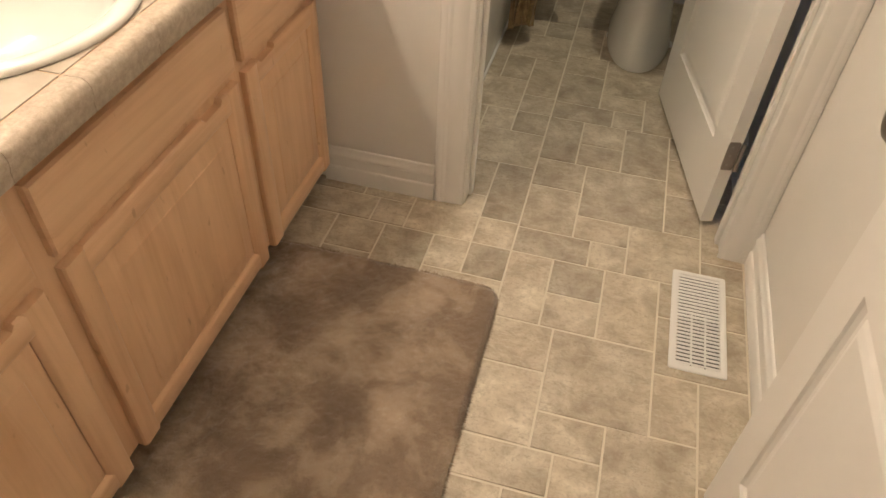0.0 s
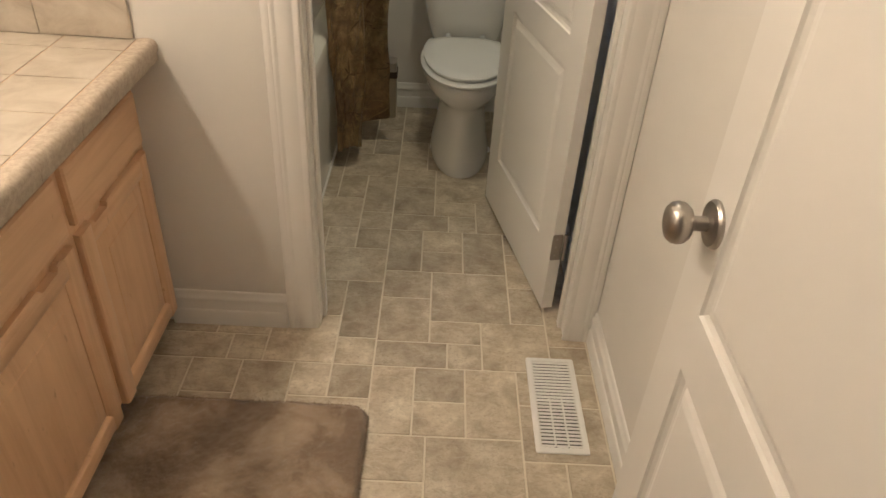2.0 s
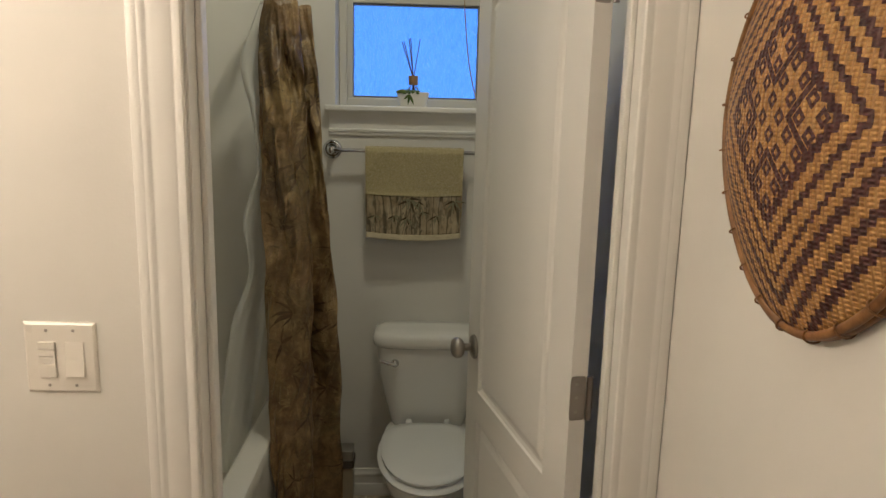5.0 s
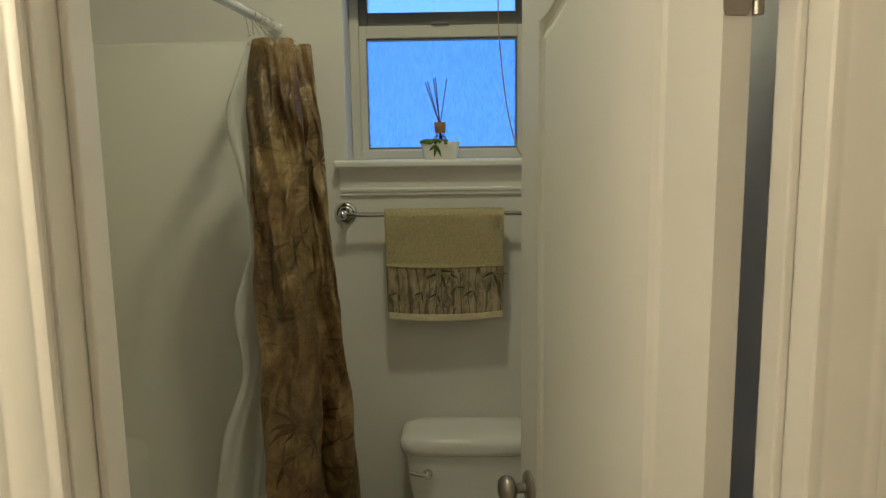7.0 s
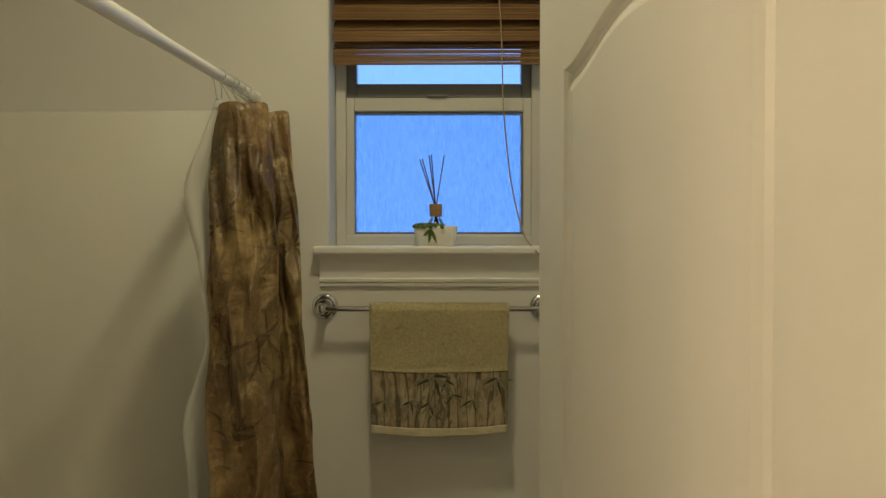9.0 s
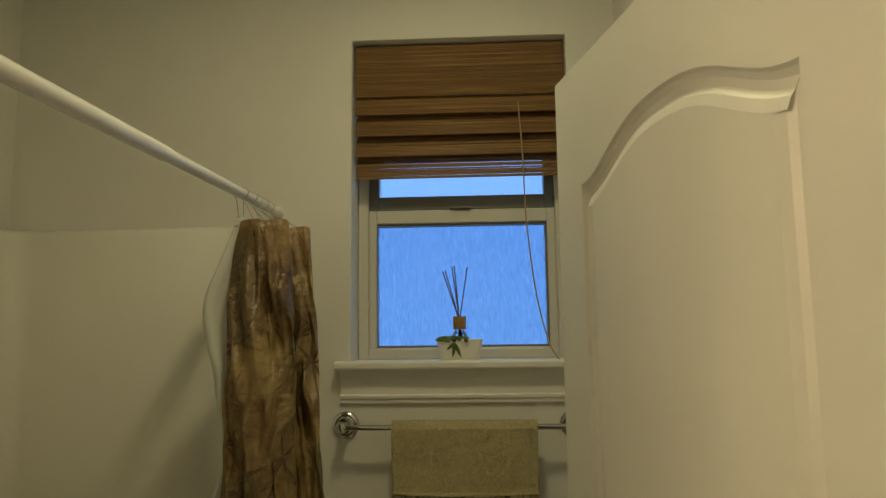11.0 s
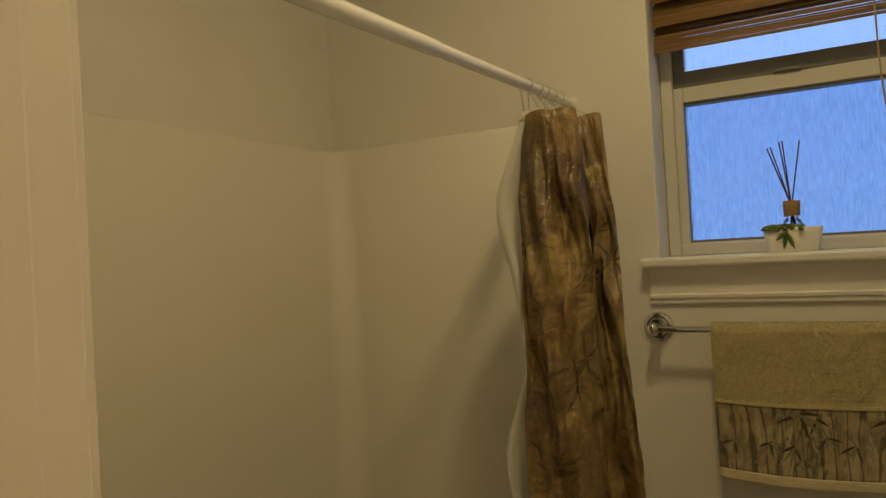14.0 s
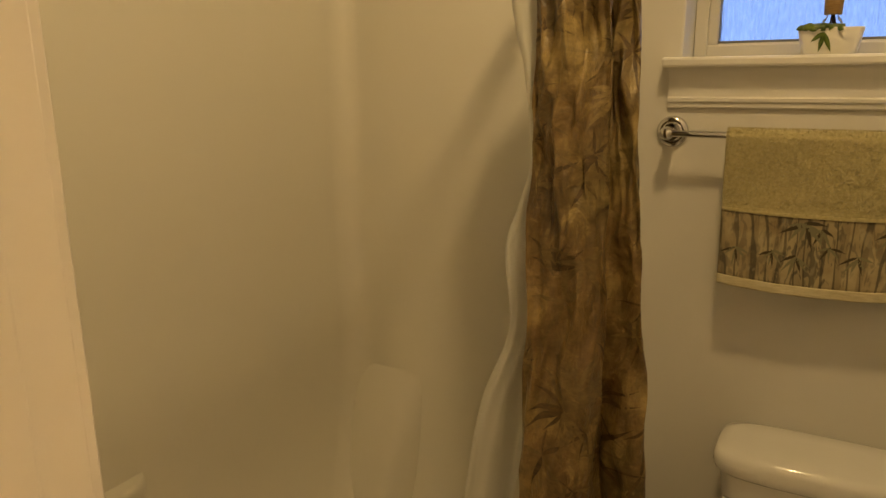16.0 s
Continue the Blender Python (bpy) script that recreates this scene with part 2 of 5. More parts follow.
def baseboard(name, a, b, out):
    bm = bmesh.new()
    loft(bm, [[Vector(p) + u * Vector(out) + Vector((0, 0, z)) for u, z in BASE] for p in (a, b)])
    return structure(part(name, bm, TRIM, smooth=35), "white moulded baseboard", "baseboard")


baseboard("baseboard_door", (-0.36, Y0, 0), (OPL - 0.094, Y0, 0), (0, -1, 0))
baseboard("baseboard_right", (WALLX, 0.18, 0), (WALLX, Y0, 0), (-1, 0, 0))
baseboard("baseboard_window", (0.0, BACKY, 0), (0.875, BACKY, 0), (0, -1, 0))
baseboard("baseboard_toilet_side", (0.875, Y1 + 0.10, 0), (0.875, BACKY, 0), (-1, 0, 0))


# ---- doors ----
def panel_outline(s0, s1, z0, z1, rise, n=32):
    """Counter-clockwise outline of a panel, with an ogee arch of that rise at its top."""
    pts = [(s0, z0), (s1, z0), (s1, z1)]
    if rise:
        for i in range(1, n):
            u = i / n
            k = math.sin(math.pi * u)
            pts.append((s1 + (s0 - s1) * u, z1 + rise * (k * k * (1.6 - 0.6 * k * k))))
    pts.append((s0, z1))
    return pts


def inset(pts, d):
    out, n = [], len(pts)
    for i, p in enumerate(pts):
        a, b = Vector(pts[i - 1]), Vector(pts[(i + 1) % n])
        p = Vector(p)
        e, f = (p - a).normalized(), (b - p).normalized()
        ne, nf = Vector((-e.y, e.x)), Vector((-f.y, f.x))
        m = (ne + nf) / max(0.35, 1 + ne.dot(nf))
        out.append(tuple(p + d * m))
    return out


def door_slab(name, width, height, thick, m, label, rail=(0.755, 0.842), lock=0.103):
    """A moulded two-panel door: s runs from the hinge, the show face lies at v = 0, v goes into the door."""
    from mathutils.geometry import tessellate_polygon
    door = thing(name, label, "door", kind="structure")
    door.matrix_world = m
    bm = bmesh.new()
    st = 0.115
    holes = [panel_outline(st, width - lock, 0.215, rail[0], 0), panel_outline(st, width - lock, rail[1], 1.905, 0.060)]
    steps = [(0, 0), (0.003, 0.005), (0.010, 0.0095), (0.019, 0.0095), (0.026, 0.005), (0.034, 0.0022), (0.038, 0.0012)]
    for face, sign in ((0.0, 1), (thick, -1)):
        outer = [(0, 0), (width, 0), (width, height), (0, height)]
        rims = [[Vector((s, z, 0)) for s, z in loop] for loop in (outer, *[h[::-1] for h in holes])]
        flat = [v for r in rims for v in r]
        verts = [bm.verts.new((v.x, face, v.y)) for v in flat]
        for tri in tessellate_polygon(rims):
            bm.faces.new([verts[i] for i in tri])
        for h in holes:
            rows = [[bm.verts.new((s, face + sign * dep, z)) for s, z in inset(h, d)] for d, dep in steps]
            for a, b in zip(rows, rows[1:]):
                for i in range(len(a)):
                    j = (i + 1) % len(a)
                    bm.faces.new((a[i], a[j], b[j], b[i]))
            field = [Vector((v.co.x, v.co.z, 0)) for v in rows[-1]]
            for tri in tessellate_polygon([field]):
                bm.faces.new([rows[-1][i] for i in tri])
    bmesh.ops.remove_doubles(bm, verts=bm.verts, dist=0.00005)
    c = [bm.verts.new(p) for p in ((0, 0, 0), (width, 0, 0), (width, 0, height), (0, 0, height), (0, thick, 0), (width, thick, 0), (width, thick, height), (0, thick, height))]
    for f in ((0, 1, 5, 4), (1, 2, 6, 5), (2, 3, 7, 6), (3, 0, 4, 7)):
        bm.faces.new([c[i] for i in f])
    bmesh.ops.remove_doubles(bm, verts=bm.verts, dist=0.00005)
    part("slab", bm, DOORP, door, smooth=11)
    return door


def knob(door, s, z, v, sign):
    bm = bmesh.new()
    m = Matrix.Translation((s, v, z)) @ Euler((radians(90 if sign < 0 else -90), 0, 0)).to_matrix().to_4x4()
    k = part("knob", bmesh_of(lathe, [(0.0105, 0.006), (0.0105, 0.030), (0.013, 0.034), (0.023, 0.037), (0.0285, 0.044), (0.030, 0.052), (0.0285, 0.059), (0.023, 0.065), (0.013, 0.0685), (0.003, 0.0695)], m), NICKEL, door, "satin nickel round knob", smooth=60)
    part("rose", bmesh_of(lathe, [(0.0345, 0.0), (0.0345, 0.004), (0.031, 0.008), (0.023, 0.009), (0.018, 0.010), (0.014, 0.013)], m), NICKEL, k, smooth=40)
    bm.free()
    return k


def bmesh_of(f, *a, **k):
    bm = bmesh.new()
    f(bm, *a, **k)
    return bm


def hinge(door, z, thick):
    """Leaf on the door's edge and the knuckle."""
    bm = bmesh.new()
    leaf_rim = superring(0.5 * thick + 0.002, z, 0.5 * thick - 0.001, 0.046, 0, 32, 9)
    loft(bm, [[Vector((x, p.x, p.y)) for p in leaf_rim] for x in (0.0005, -0.0015, -0.0018)])
    h = part("hinge", bm, HINGEM, door, "dull grey butt hinge", bevel=0.0006)
    part("knuckle", bmesh_of(lathe, [(0.006, z - 0.045), (0.006, z + 0.045)], pose(-0.004, -0.004, 0)), HINGEM, h, smooth=40)
    for dz in (-0.028, 0.002, 0.030):
        part("screw", bmesh_of(lathe, [(0.0036, 0.0), (0.0034, 0.0008), (0.0012, 0.0012)], Matrix.Translation((-0.0017, 0.5 * thick + (0.005 if dz else -0.006), z + dz)) @ pose(0, 0, 0, 0, -90, 0), 10), NICKEL, h)
    return h


# toilet room door, swung in on hinges at the doorway's far face
toilet_door = door_slab("door_1", 0.695, 2.09, 0.035, pose(0.794, 1.778, 0.016, 0, 0, 102.8), "white moulded two-panel door standing open into the toilet room")
knob(toilet_door, 0.632, 0.962, 0.035, 1)
knob(toilet_door, 0.632, 0.962, 0.0, -1)
for hz in (0.235, 1.065, 1.86):
    hinge(toilet_door, hz, 0.035)
# entry door, folded back along the wall
entry_door = door_slab("door_2", 0.707, 2.09, 0.035, pose(0.812, 0.178, 0.016, 0, 0, 90.0), "white moulded two-panel door folded back against the wall", (0.708, 0.812), 0.094)
knob(entry_door, 0.653, 0.940, 0.035, 1)
for hz in (0.235, 1.065, 1.86):
    hinge(entry_door, hz, 0.035)


# ---- vanity ----
def wood(name, c0, c1, axis):
    """Clear-finished maple: soft figure with the grain along one axis, faint mineral streaks and flecks."""
    n = Nodes(name)
    st = [26, 26, 26]
    st["xyz".index(axis)] = 1.6
    off = n.math("MULTIPLY", n.random(), 7.0)
    v = n.vec(tuple(st), offset=off)
    g = n.noise(1.0, 5, 0.6, v, 0.6)
    blotch = n.noise(5.5, 3, 0.5)
    col = n.ramp(g, [(0.25, c0), (0.55, c1), (0.8, tuple(min(1, k * 1.08) for k in c1))])
    col = n.mix(n.math("MULTIPLY", n.ramp(blotch, [(0.5, (0, 0, 0)), (0.75, (1, 1, 1))]), 0.2), col, (c0[0] * 0.8, c0[1] * 0.72, c0[2] * 0.62, 1))
    fleck = n.ramp(n.noise(34, 2, 0.5, n.vec((1.4, 1.4, 0.5))), [(0.70, (0, 0, 0)), (0.76, (1, 1, 1))])
    col = n.mix(n.math("MULTIPLY", fleck, 0.35), col, (0.25, 0.11, 0.05, 1))
    n.bump(g, 0.06, 0.001)
    return n.done(col, n.math("MULTIPLY_ADD", g, 0.15, 0.26), Coat_Weight=0.15, Coat_Roughness=0.2)


M0, M1 = (0.60, 0.355, 0.195), (0.73, 0.475, 0.285)
MAPLE_Z = wood("maple_upright", M0, M1, "z")
MAPLE_Y = wood("maple_lengthwise", M0, M1, "y")
STONE = Nodes("travertine_look_tile")
v1 = STONE.vec((1, 1, 1))
a1 = STONE.noise(11, 6, 0.62, v1, 0.8)
sc = STONE.ramp(a1, [(0.30, (0.38, 0.325, 0.255)), (0.48, (0.50, 0.45, 0.37)), (0.62, (0.57, 0.52, 0.44)), (0.8, (0.65, 0.605, 0.53))])
sc = STONE.mix(STONE.math("MULTIPLY", STONE.noise(48, 4), 0.5), sc, (0.45, 0.39, 0.31, 1))
STONE.bump(STONE.noise(70, 4), 0.18, 0.001)
STONE = STONE.done(sc, STONE.math("MULTIPLY_ADD", a1, 0.25, 0.28))
GROUT = painted("grout", (0.62, 0.47, 0.32), 0.85, 0.6, 300, 0.15)

VX, VBACK, VY0, VY1 = -0.352, LEFTX, 0.172, Y0
van = thing("vanity_cabinet", "clear-finished maple bathroom vanity with raised-panel doors, standing on a toe kick", "vanity")
part("carcass", boxes((VX - 0.02, VX, VY0, VY1 - 0.001, 0.082, 0.825), (VBACK, VX - 0.02, VY0, VY0 + 0.018, 0.082, 0.825), (VBACK, VX - 0.02, VY1 - 0.019, VY1 - 0.001, 0.082, 0.825), (VBACK, VX - 0.02, VY0 + 0.018, VY1 - 0.019, 0.082, 0.113), (VBACK, VX - 0.065, VY0, VY1 - 0.001, 0.0, 0.082)), MAPLE_Z, van, bevel=0.001)


def drawer_front(y0, y1, z0, z1):
    bm = bmesh.new()
    steps = [(0, 0), (0, 0.012), (0.004, 0.017), (0.014, 0.019)]
    rings = [[Vector((VX + h, y, z)) for y, z in ((y0 + d, z0 + d), (y1 - d, z0 + d), (y1 - d, z1 - d), (y0 + d, z1 - d))] for d, h in steps]
    loft(bm, rings)
    return part("drawer_front", bm, MAPLE_Y, van, smooth=25)


def panel_door(y0, y1, z0, z1, notch):
    """Frame of two stiles and two rails round a raised panel."""
    d = thing("door", "", "")
    d.parent = van
    fw = 0.055
    prof = [(0, 0), (0, 0.013), (0.003, 0.017), (0.008, 0.019), (fw - 0.010, 0.019), (fw - 0.006, 0.017), (fw, 0.010), (fw, 0)]
    for a, along in ((y0, 1), (y1, -1)):
        bm = bmesh.new()
        loft(bm, [[Vector((VX + h, a + along * u, z)) for u, h in prof] for z in (z0, z1)])
        part("stile", bm, MAPLE_Z, d, smooth=30)
    for z, along in ((z0, 1), (z1, -1)):
        ya, yb = y0 + fw - 0.0105, y1 - fw + 0.0105
        cuts = [(ya, 0), (yb, 0)]
        if along < 0:
            cuts = [(ya, 0), (notch, 0), (notch + 0.008, 0.009), (notch + 0.072, 0.009), (notch + 0.08, 0), (yb, 0)]
        bm = bmesh.new()
        loft(bm, [[Vector((VX + h - 0.0006, y, z + along * (max(u, cut) + 0.0008))) for u, h in prof] for y, cut in cuts])
        part("rail", bm, MAPLE_Y, d, smooth=30)
    bm = bmesh.new()
    steps = [(0, 0.004), (0.004, 0.0085), (0.045, 0.015), (0.047, 0.0165), (0.060, 0.0165)]
    loft(bm, [[Vector((VX + h, y, z)) for y, z in ((y0 + fw + k - 0.002, z0 + fw + k - 0.002), (y1 - fw - k + 0.002, z0 + fw + k - 0.002), (y1 - fw - k + 0.002, z1 - fw - k + 0.002), (y0 + fw + k - 0.002, z1 - fw - k + 0.002))] for k, h in steps], cap0=False)
    part("panel", bm, MAPLE_Z, d, smooth=25)
    return d


BAYS = ((0.200, 0.588, 0.44), (0.632, 1.205, 1.055), (1.240, 1.622, 1.30))
for b0, b1, notch in BAYS:
    drawer_front(b0, b1, 0.613, 0.748)
    panel_door(b0, b1, 0.079, 0.588, notch)

# tiled worktop with a rounded edge, cut out for the basin
SX, SY, SA, SB = -0.53, 0.87, 0.22, 0.24
CE, CT = -0.268, 0.868
EDGESTONE = Nodes("speckled_edge_tile")
es = EDGESTONE.noise(75, 6, 0.72, None, 0.2)
EDGESTONE.bump(EDGESTONE.noise(120, 4, 0.6), 0.5, 0.0016)
EDGESTONE = EDGESTONE.done(EDGESTONE.ramp(es, [(0.30, (0.36, 0.29, 0.215)), (0.48, (0.46, 0.385, 0.30)), (0.64, (0.56, 0.485, 0.39)), (0.8, (0.65, 0.58, 0.48))]), 0.42)


def holed(x0, x1, y0, y1, z0, z1, step=0.006):
    """A slab with the basin's oval cut out of it; a plain block where the oval does not reach."""
    def within(x, y):
        return ((x - SX) / SA) ** 2 + ((y - SY) / SB) ** 2 < 0.93 ** 2

    nx, ny = max(1, round((x1 - x0) / step)), max(1, round((y1 - y0) / step))
    keep = {(i, k): not within(x0 + (x1 - x0) * (i + 0.5) / nx, y0 + (y1 - y0) * (k + 0.5) / ny) for i in range(nx) for k in range(ny)}
    if all(keep.values()):
        return boxes((x0, x1, y0, y1, z0, z1))
    bm = bmesh.new()
    pts = {(i, k, n): bm.verts.new((x0 + (x1 - x0) * i / nx, y0 + (y1 - y0) * k / ny, z)) for i in range(nx + 1) for k in range(ny + 1) for n, z in enumerate((z0, z1))}
    for (i, k), on in keep.items():
        if not on:
            continue
        bm.faces.new([pts[c] for c in ((i, k, 1), (i + 1, k, 1), (i + 1, k + 1, 1), (i, k + 1, 1))])
        for di, dk, a, b in ((-1, 0, (i, k), (i, k + 1)), (1, 0, (i + 1, k), (i + 1, k + 1)), (0, -1, (i, k), (i + 1, k)), (0, 1, (i, k + 1), (i + 1, k + 1))):
            if not keep.get((i + di, k + dk), False):
                bm.faces.new([pts[c] for c in ((*a, 0), (*b, 0), (*b, 1), (*a, 1))])
    bmesh.ops.delete(bm, geom=[v for v in bm.verts if not v.link_faces], context="VERTS")
    return bm


wt = thing("worktop", "beige tile vanity worktop with rounded bullnose edge", "worktop")
part("bed", holed(VBACK, CE - 0.012, VY0, Y0 - 0.001, 0.826, CT - 0.0018), GROUT, wt)
EDGE = [(-0.040, CT), (-0.016, CT + 0.0015), (-0.008, CT + 0.0005), (-0.002, CT - 0.005), (0.001, CT - 0.014), (0.0, CT - 0.026), (-0.003, CT - 0.032), (-0.004, CT - 0.050), (-0.007, CT - 0.053), (-0.040, CT - 0.053)]
CUTS = (VY0, 0.239, 0.405, 0.571, 0.737, 0.903, 1.069, 1.235, 1.401, 1.567, Y0)
for ty, ty1 in zip(CUTS, CUTS[1:]):
    bm = bmesh.new()
    loft(bm, [[Vector((CE + u, y, z)) for u, z in EDGE] for y in (ty + 0.0005, ty1 - 0.0005)])
    part("edge_tile", bm, EDGESTONE, wt, smooth=50)
tx = CE - 0.0445
while tx > VBACK + 0.02:
    for ty, ty1 in zip(CUTS, CUTS[1:]):
        bm = holed(max(tx - 0.1615, VBACK), tx, ty + 0.0022, ty1 - 0.0022, 0.84, CT)
        if bm.faces:
            part("tile", bm, STONE, wt)
        else:
            bm.free()
    tx -= 0.166
sp = thing("side_splash", "beige tile side splash on the wall above the worktop", "backsplash")
for x0, x1 in ((-0.53, -0.318), (-0.745, -0.531), (VBACK + 0.002, -0.746)):
    part("tile", boxes((x0, x1, Y0 - 0.012, Y0, CT + 0.001, 1.012)), STONE, sp, bevel=0.003)

# oval basin let into the worktop
sink = thing("sink", "glossy white oval drop-in basin with a rolled rim", "sink")
bm = bmesh.new()
prof = [(0.99, CT + 0.0005), (1.0, CT + 0.004), (0.995, CT + 0.009), (0.975, CT + 0.0125), (0.94, CT + 0.0135), (0.88, CT + 0.0115), (0.83, CT + 0.006), (0.79, CT - 0.006), (0.75, CT - 0.030), (0.68, CT - 0.072), (0.56, CT - 0.110), (0.36, CT - 0.130), (0.15, CT - 0.136), (0.08, CT - 0.137)]
loft(bm, [superring(SX, SY, SA * k, SB * k, z, 64, 2.0) for k, z in prof], cap0=False)
part("basin", bm, PORCELAIN, sink, smooth=60)
bm = bmesh.new()
lathe(bm, [(0.022, CT - 0.1355), (0.020, CT - 0.132), (0.008, CT - 0.134)], pose(SX, SY, 0))
part("drain", bm, CHROME, sink, smooth=40)

# bath mat
mat_thing = thing("bath_mat", "taupe shag bath mat lying on the floor before the vanity", "bath mat")
RUG = Nodes("taupe_pile")
# light and shade of the nap's changing direction, put into the pile's colour
nap_shade = RUG.noise(6.5, 5, 0.6, None, 0.35)
rc = RUG.ramp(nap_shade, [(0.38, (0.210, 0.148, 0.096)), (0.47, (0.255, 0.184, 0.122)), (0.53, (0.350, 0.262, 0.180)), (0.68, (0.48, 0.372, 0.265))])
rc = RUG.mix(RUG.math("MULTIPLY", RUG.island(), 0.16), rc, (0.22, 0.16, 0.112, 1))
RUG.bsdf.inputs["Sheen Weight"].default_value = 0.5
RUG.bump(RUG.noise(260, 4, 0.65), 0.7, 0.004)
RUG = RUG.done(rc, 0.95)
RX0, RX1, RY0, RY1 = -0.405, 0.254, 0.46, 1.335


def in_mat(x, y, r=0.045):
    dx = max(RX0 + r - x, x - (RX1 - r), 0)
    dy = max(RY0 + r - y, y - (RY1 - r), 0)
    return dx * dx + dy * dy < r * r


bm = bmesh.new()
loft(bm, [superring((RX0 + RX1) / 2, (RY0 + RY1) / 2, (RX1 - RX0) / 2 - d, (RY1 - RY0) / 2 - d, z, 96, 14) for d, z in ((0.003, 0.0003), (0.0, 0.006), (0.004, 0.010))])
part("backing", bm, RUG, mat_thing, smooth=60)
def pile_height(x, y):
    """Top of the pile: nap laid in patches, small clumps, falling off at the rounded edge."""
    r = 0.05
    dx, dy = max(RX0 + r - x, x - (RX1 - r), 0), max(RY0 + r - y, y - (RY1 - r), 0)
    edge = min(1.0, max(0.0, (r - math.hypot(dx, dy)) / 0.016))
    h = 0.0165 + 0.0035 * noise.noise((x * 9, y * 9, 0.3)) + 0.0034 * noise.noise((x * 60, y * 42, 1.7)) + 0.0024 * noise.noise((x * 170, y * 120, 5.1))
    return 0.002 + (h - 0.002) * (1 - (1 - edge) ** 2.2)


NX, NY = 150, 210
bm = bmesh.new()
loft(bm, [[Vector((RX0 + (RX1 - RX0) * i / NX, RY0 + (RY1 - RY0) * k / NY, pile_height(RX0 + (RX1 - RX0) * i / NX, RY0 + (RY1 - RY0) * k / NY))) for i in range(NX + 1)] for k in range(NY + 1)], False, False, closed=False)
bmesh.ops.delete(bm, geom=[f for f in bm.faces if not in_mat(*f.calc_center_median().xy, 0.05)], context="FACES")
part("pile", bm, RUG, mat_thing, smooth=180)
rnd = random.Random(4)
vs, fs = [], []
for _ in range(60000):
    x, y = rnd.uniform(RX0, RX1), rnd.uniform(RY0, RY1)
    rim = min(x - RX0, RX1 - x, y - RY0, RY1 - y) < 0.014
    if not in_mat(x, y) or (not rim and rnd.random() < 0.35):
        continue
    lean = noise.noise_vector((x * 6.5, y * 6.5, 0.0)) * 0.008
    z = pile_height(x, y) - 0.002
    h = rnd.uniform(0.0025, 0.0045) + (0.003 if rim else 0)
    a = rnd.uniform(0, math.pi)
    wx, wy = 0.0012 * math.cos(a), 0.0012 * math.sin(a)
    k = len(vs)
    vs += [(x - wx, y - wy, z), (x + wx, y + wy, z), (x + lean.x + rnd.gauss(0, 0.003), y + lean.y + rnd.gauss(0, 0.003 if not rim else 0.006), z + h)]
    fs.append((k, k + 1, k + 2))
# loose fibres fringing the edge
for _ in range(16000):
    t, off = rnd.random() * 2 * (RX1 - RX0 + RY1 - RY0), rnd.uniform(-0.006, 0.010)
    a, b = RX1 - RX0, RY1 - RY0
    if t < a:
        x, y, ox, oy = RX0 + t, RY0 + off, 0, -1
    elif t < a + b:
        x, y, ox, oy = RX1 - off, RY0 + t - a, 1, 0
    elif t < 2 * a + b:
        x, y, ox, oy = RX0 + t - a - b, RY1 - off, 0, 1
    else:
        x, y, ox, oy = RX0 + off, RY0 + t - 2 * a - b, -1, 0
    if not in_mat(x, y, 0.05):
        continue
    z = max(0.002, pile_height(x, y) - 0.003) * rnd.uniform(0.5, 1.0)
    reach = rnd.uniform(0.002, 0.0085)
    k = len(vs)
    vs += [(x - 0.0013 * oy, y - 0.0013 * ox, z), (x + 0.0013 * oy, y + 0.0013 * ox, z), (x + ox * reach + rnd.gauss(0, 0.003), y + oy * reach + rnd.gauss(0, 0.003), max(0.001, z + rnd.uniform(-0.006, 0.004)))]
    fs.append((k, k + 1, k + 2))
me = bpy.data.meshes.new("tuft_layer")
me.from_pydata(vs, [], fs)
me.materials.append(RUG)
pile = new("tuft_layer", me)
pile.parent = mat_thing
tagged(pile, kind="stuff")

# floor register
VENT = painted("register_enamel", (0.80, 0.79, 0.76), 0.35, 0.05, 80, 0.03)
vent = thing("floor_vent", "white enamelled steel floor register with louvres", "floor vent")
X0, X1, YA, YB = 0.693, 0.834, 1.209, 1.556
bm = bmesh.new()
outer = [superring((X0 + X1) / 2, (YA + YB) / 2, (X1 - X0) / 2 - d, (YB - YA) / 2 - d, z, 96, 34) for d, z in ((0.0, 0.0), (0.001, 0.003), (0.006, 0.0055), (0.014, 0.006), (0.0165, 0.0048), (0.017, -0.004))]
loft(bm, outer, cap0=False, cap1=False)
part("frame", bm, VENT, vent, smooth=40)
# thin near-black slab stands in for the shade below the louvres
part("duct_shade", boxes((X0 + 0.02, X1 - 0.02, YA + 0.02, YB - 0.02, -0.0021, 0.0006)), DARK, vent)
nl = 26
for i in range(nl):
    y = YA + 0.022 + (YB - YA - 0.044) * i / (nl - 1)
    bm = bmesh.new()
    for a, b in ((X0 + 0.0165, 0.745), (0.749, 0.779), (0.783, X1 - 0.0165)) if i < nl // 2 else ((X0 + 0.0165, X1 - 0.0165),):
        v = box(bm, a, b, y - (0.0028 if i < nl // 2 else 0.0054), y + (0.0028 if i < nl // 2 else 0.0054), 0.0030, 0.0040)
        for w in v:
            w.co.z += (w.co.y - y) * (0.45 if i < nl // 2 else -0.2)
    part("louvre", bm, VENT, vent)
part("lever", boxes((0.7445, 0.7495, YA + 0.022, YB - 0.16, 0.001, 0.003), (0.7785, 0.7835, YA + 0.022, YB - 0.16, 0.001, 0.003)), VENT, vent)


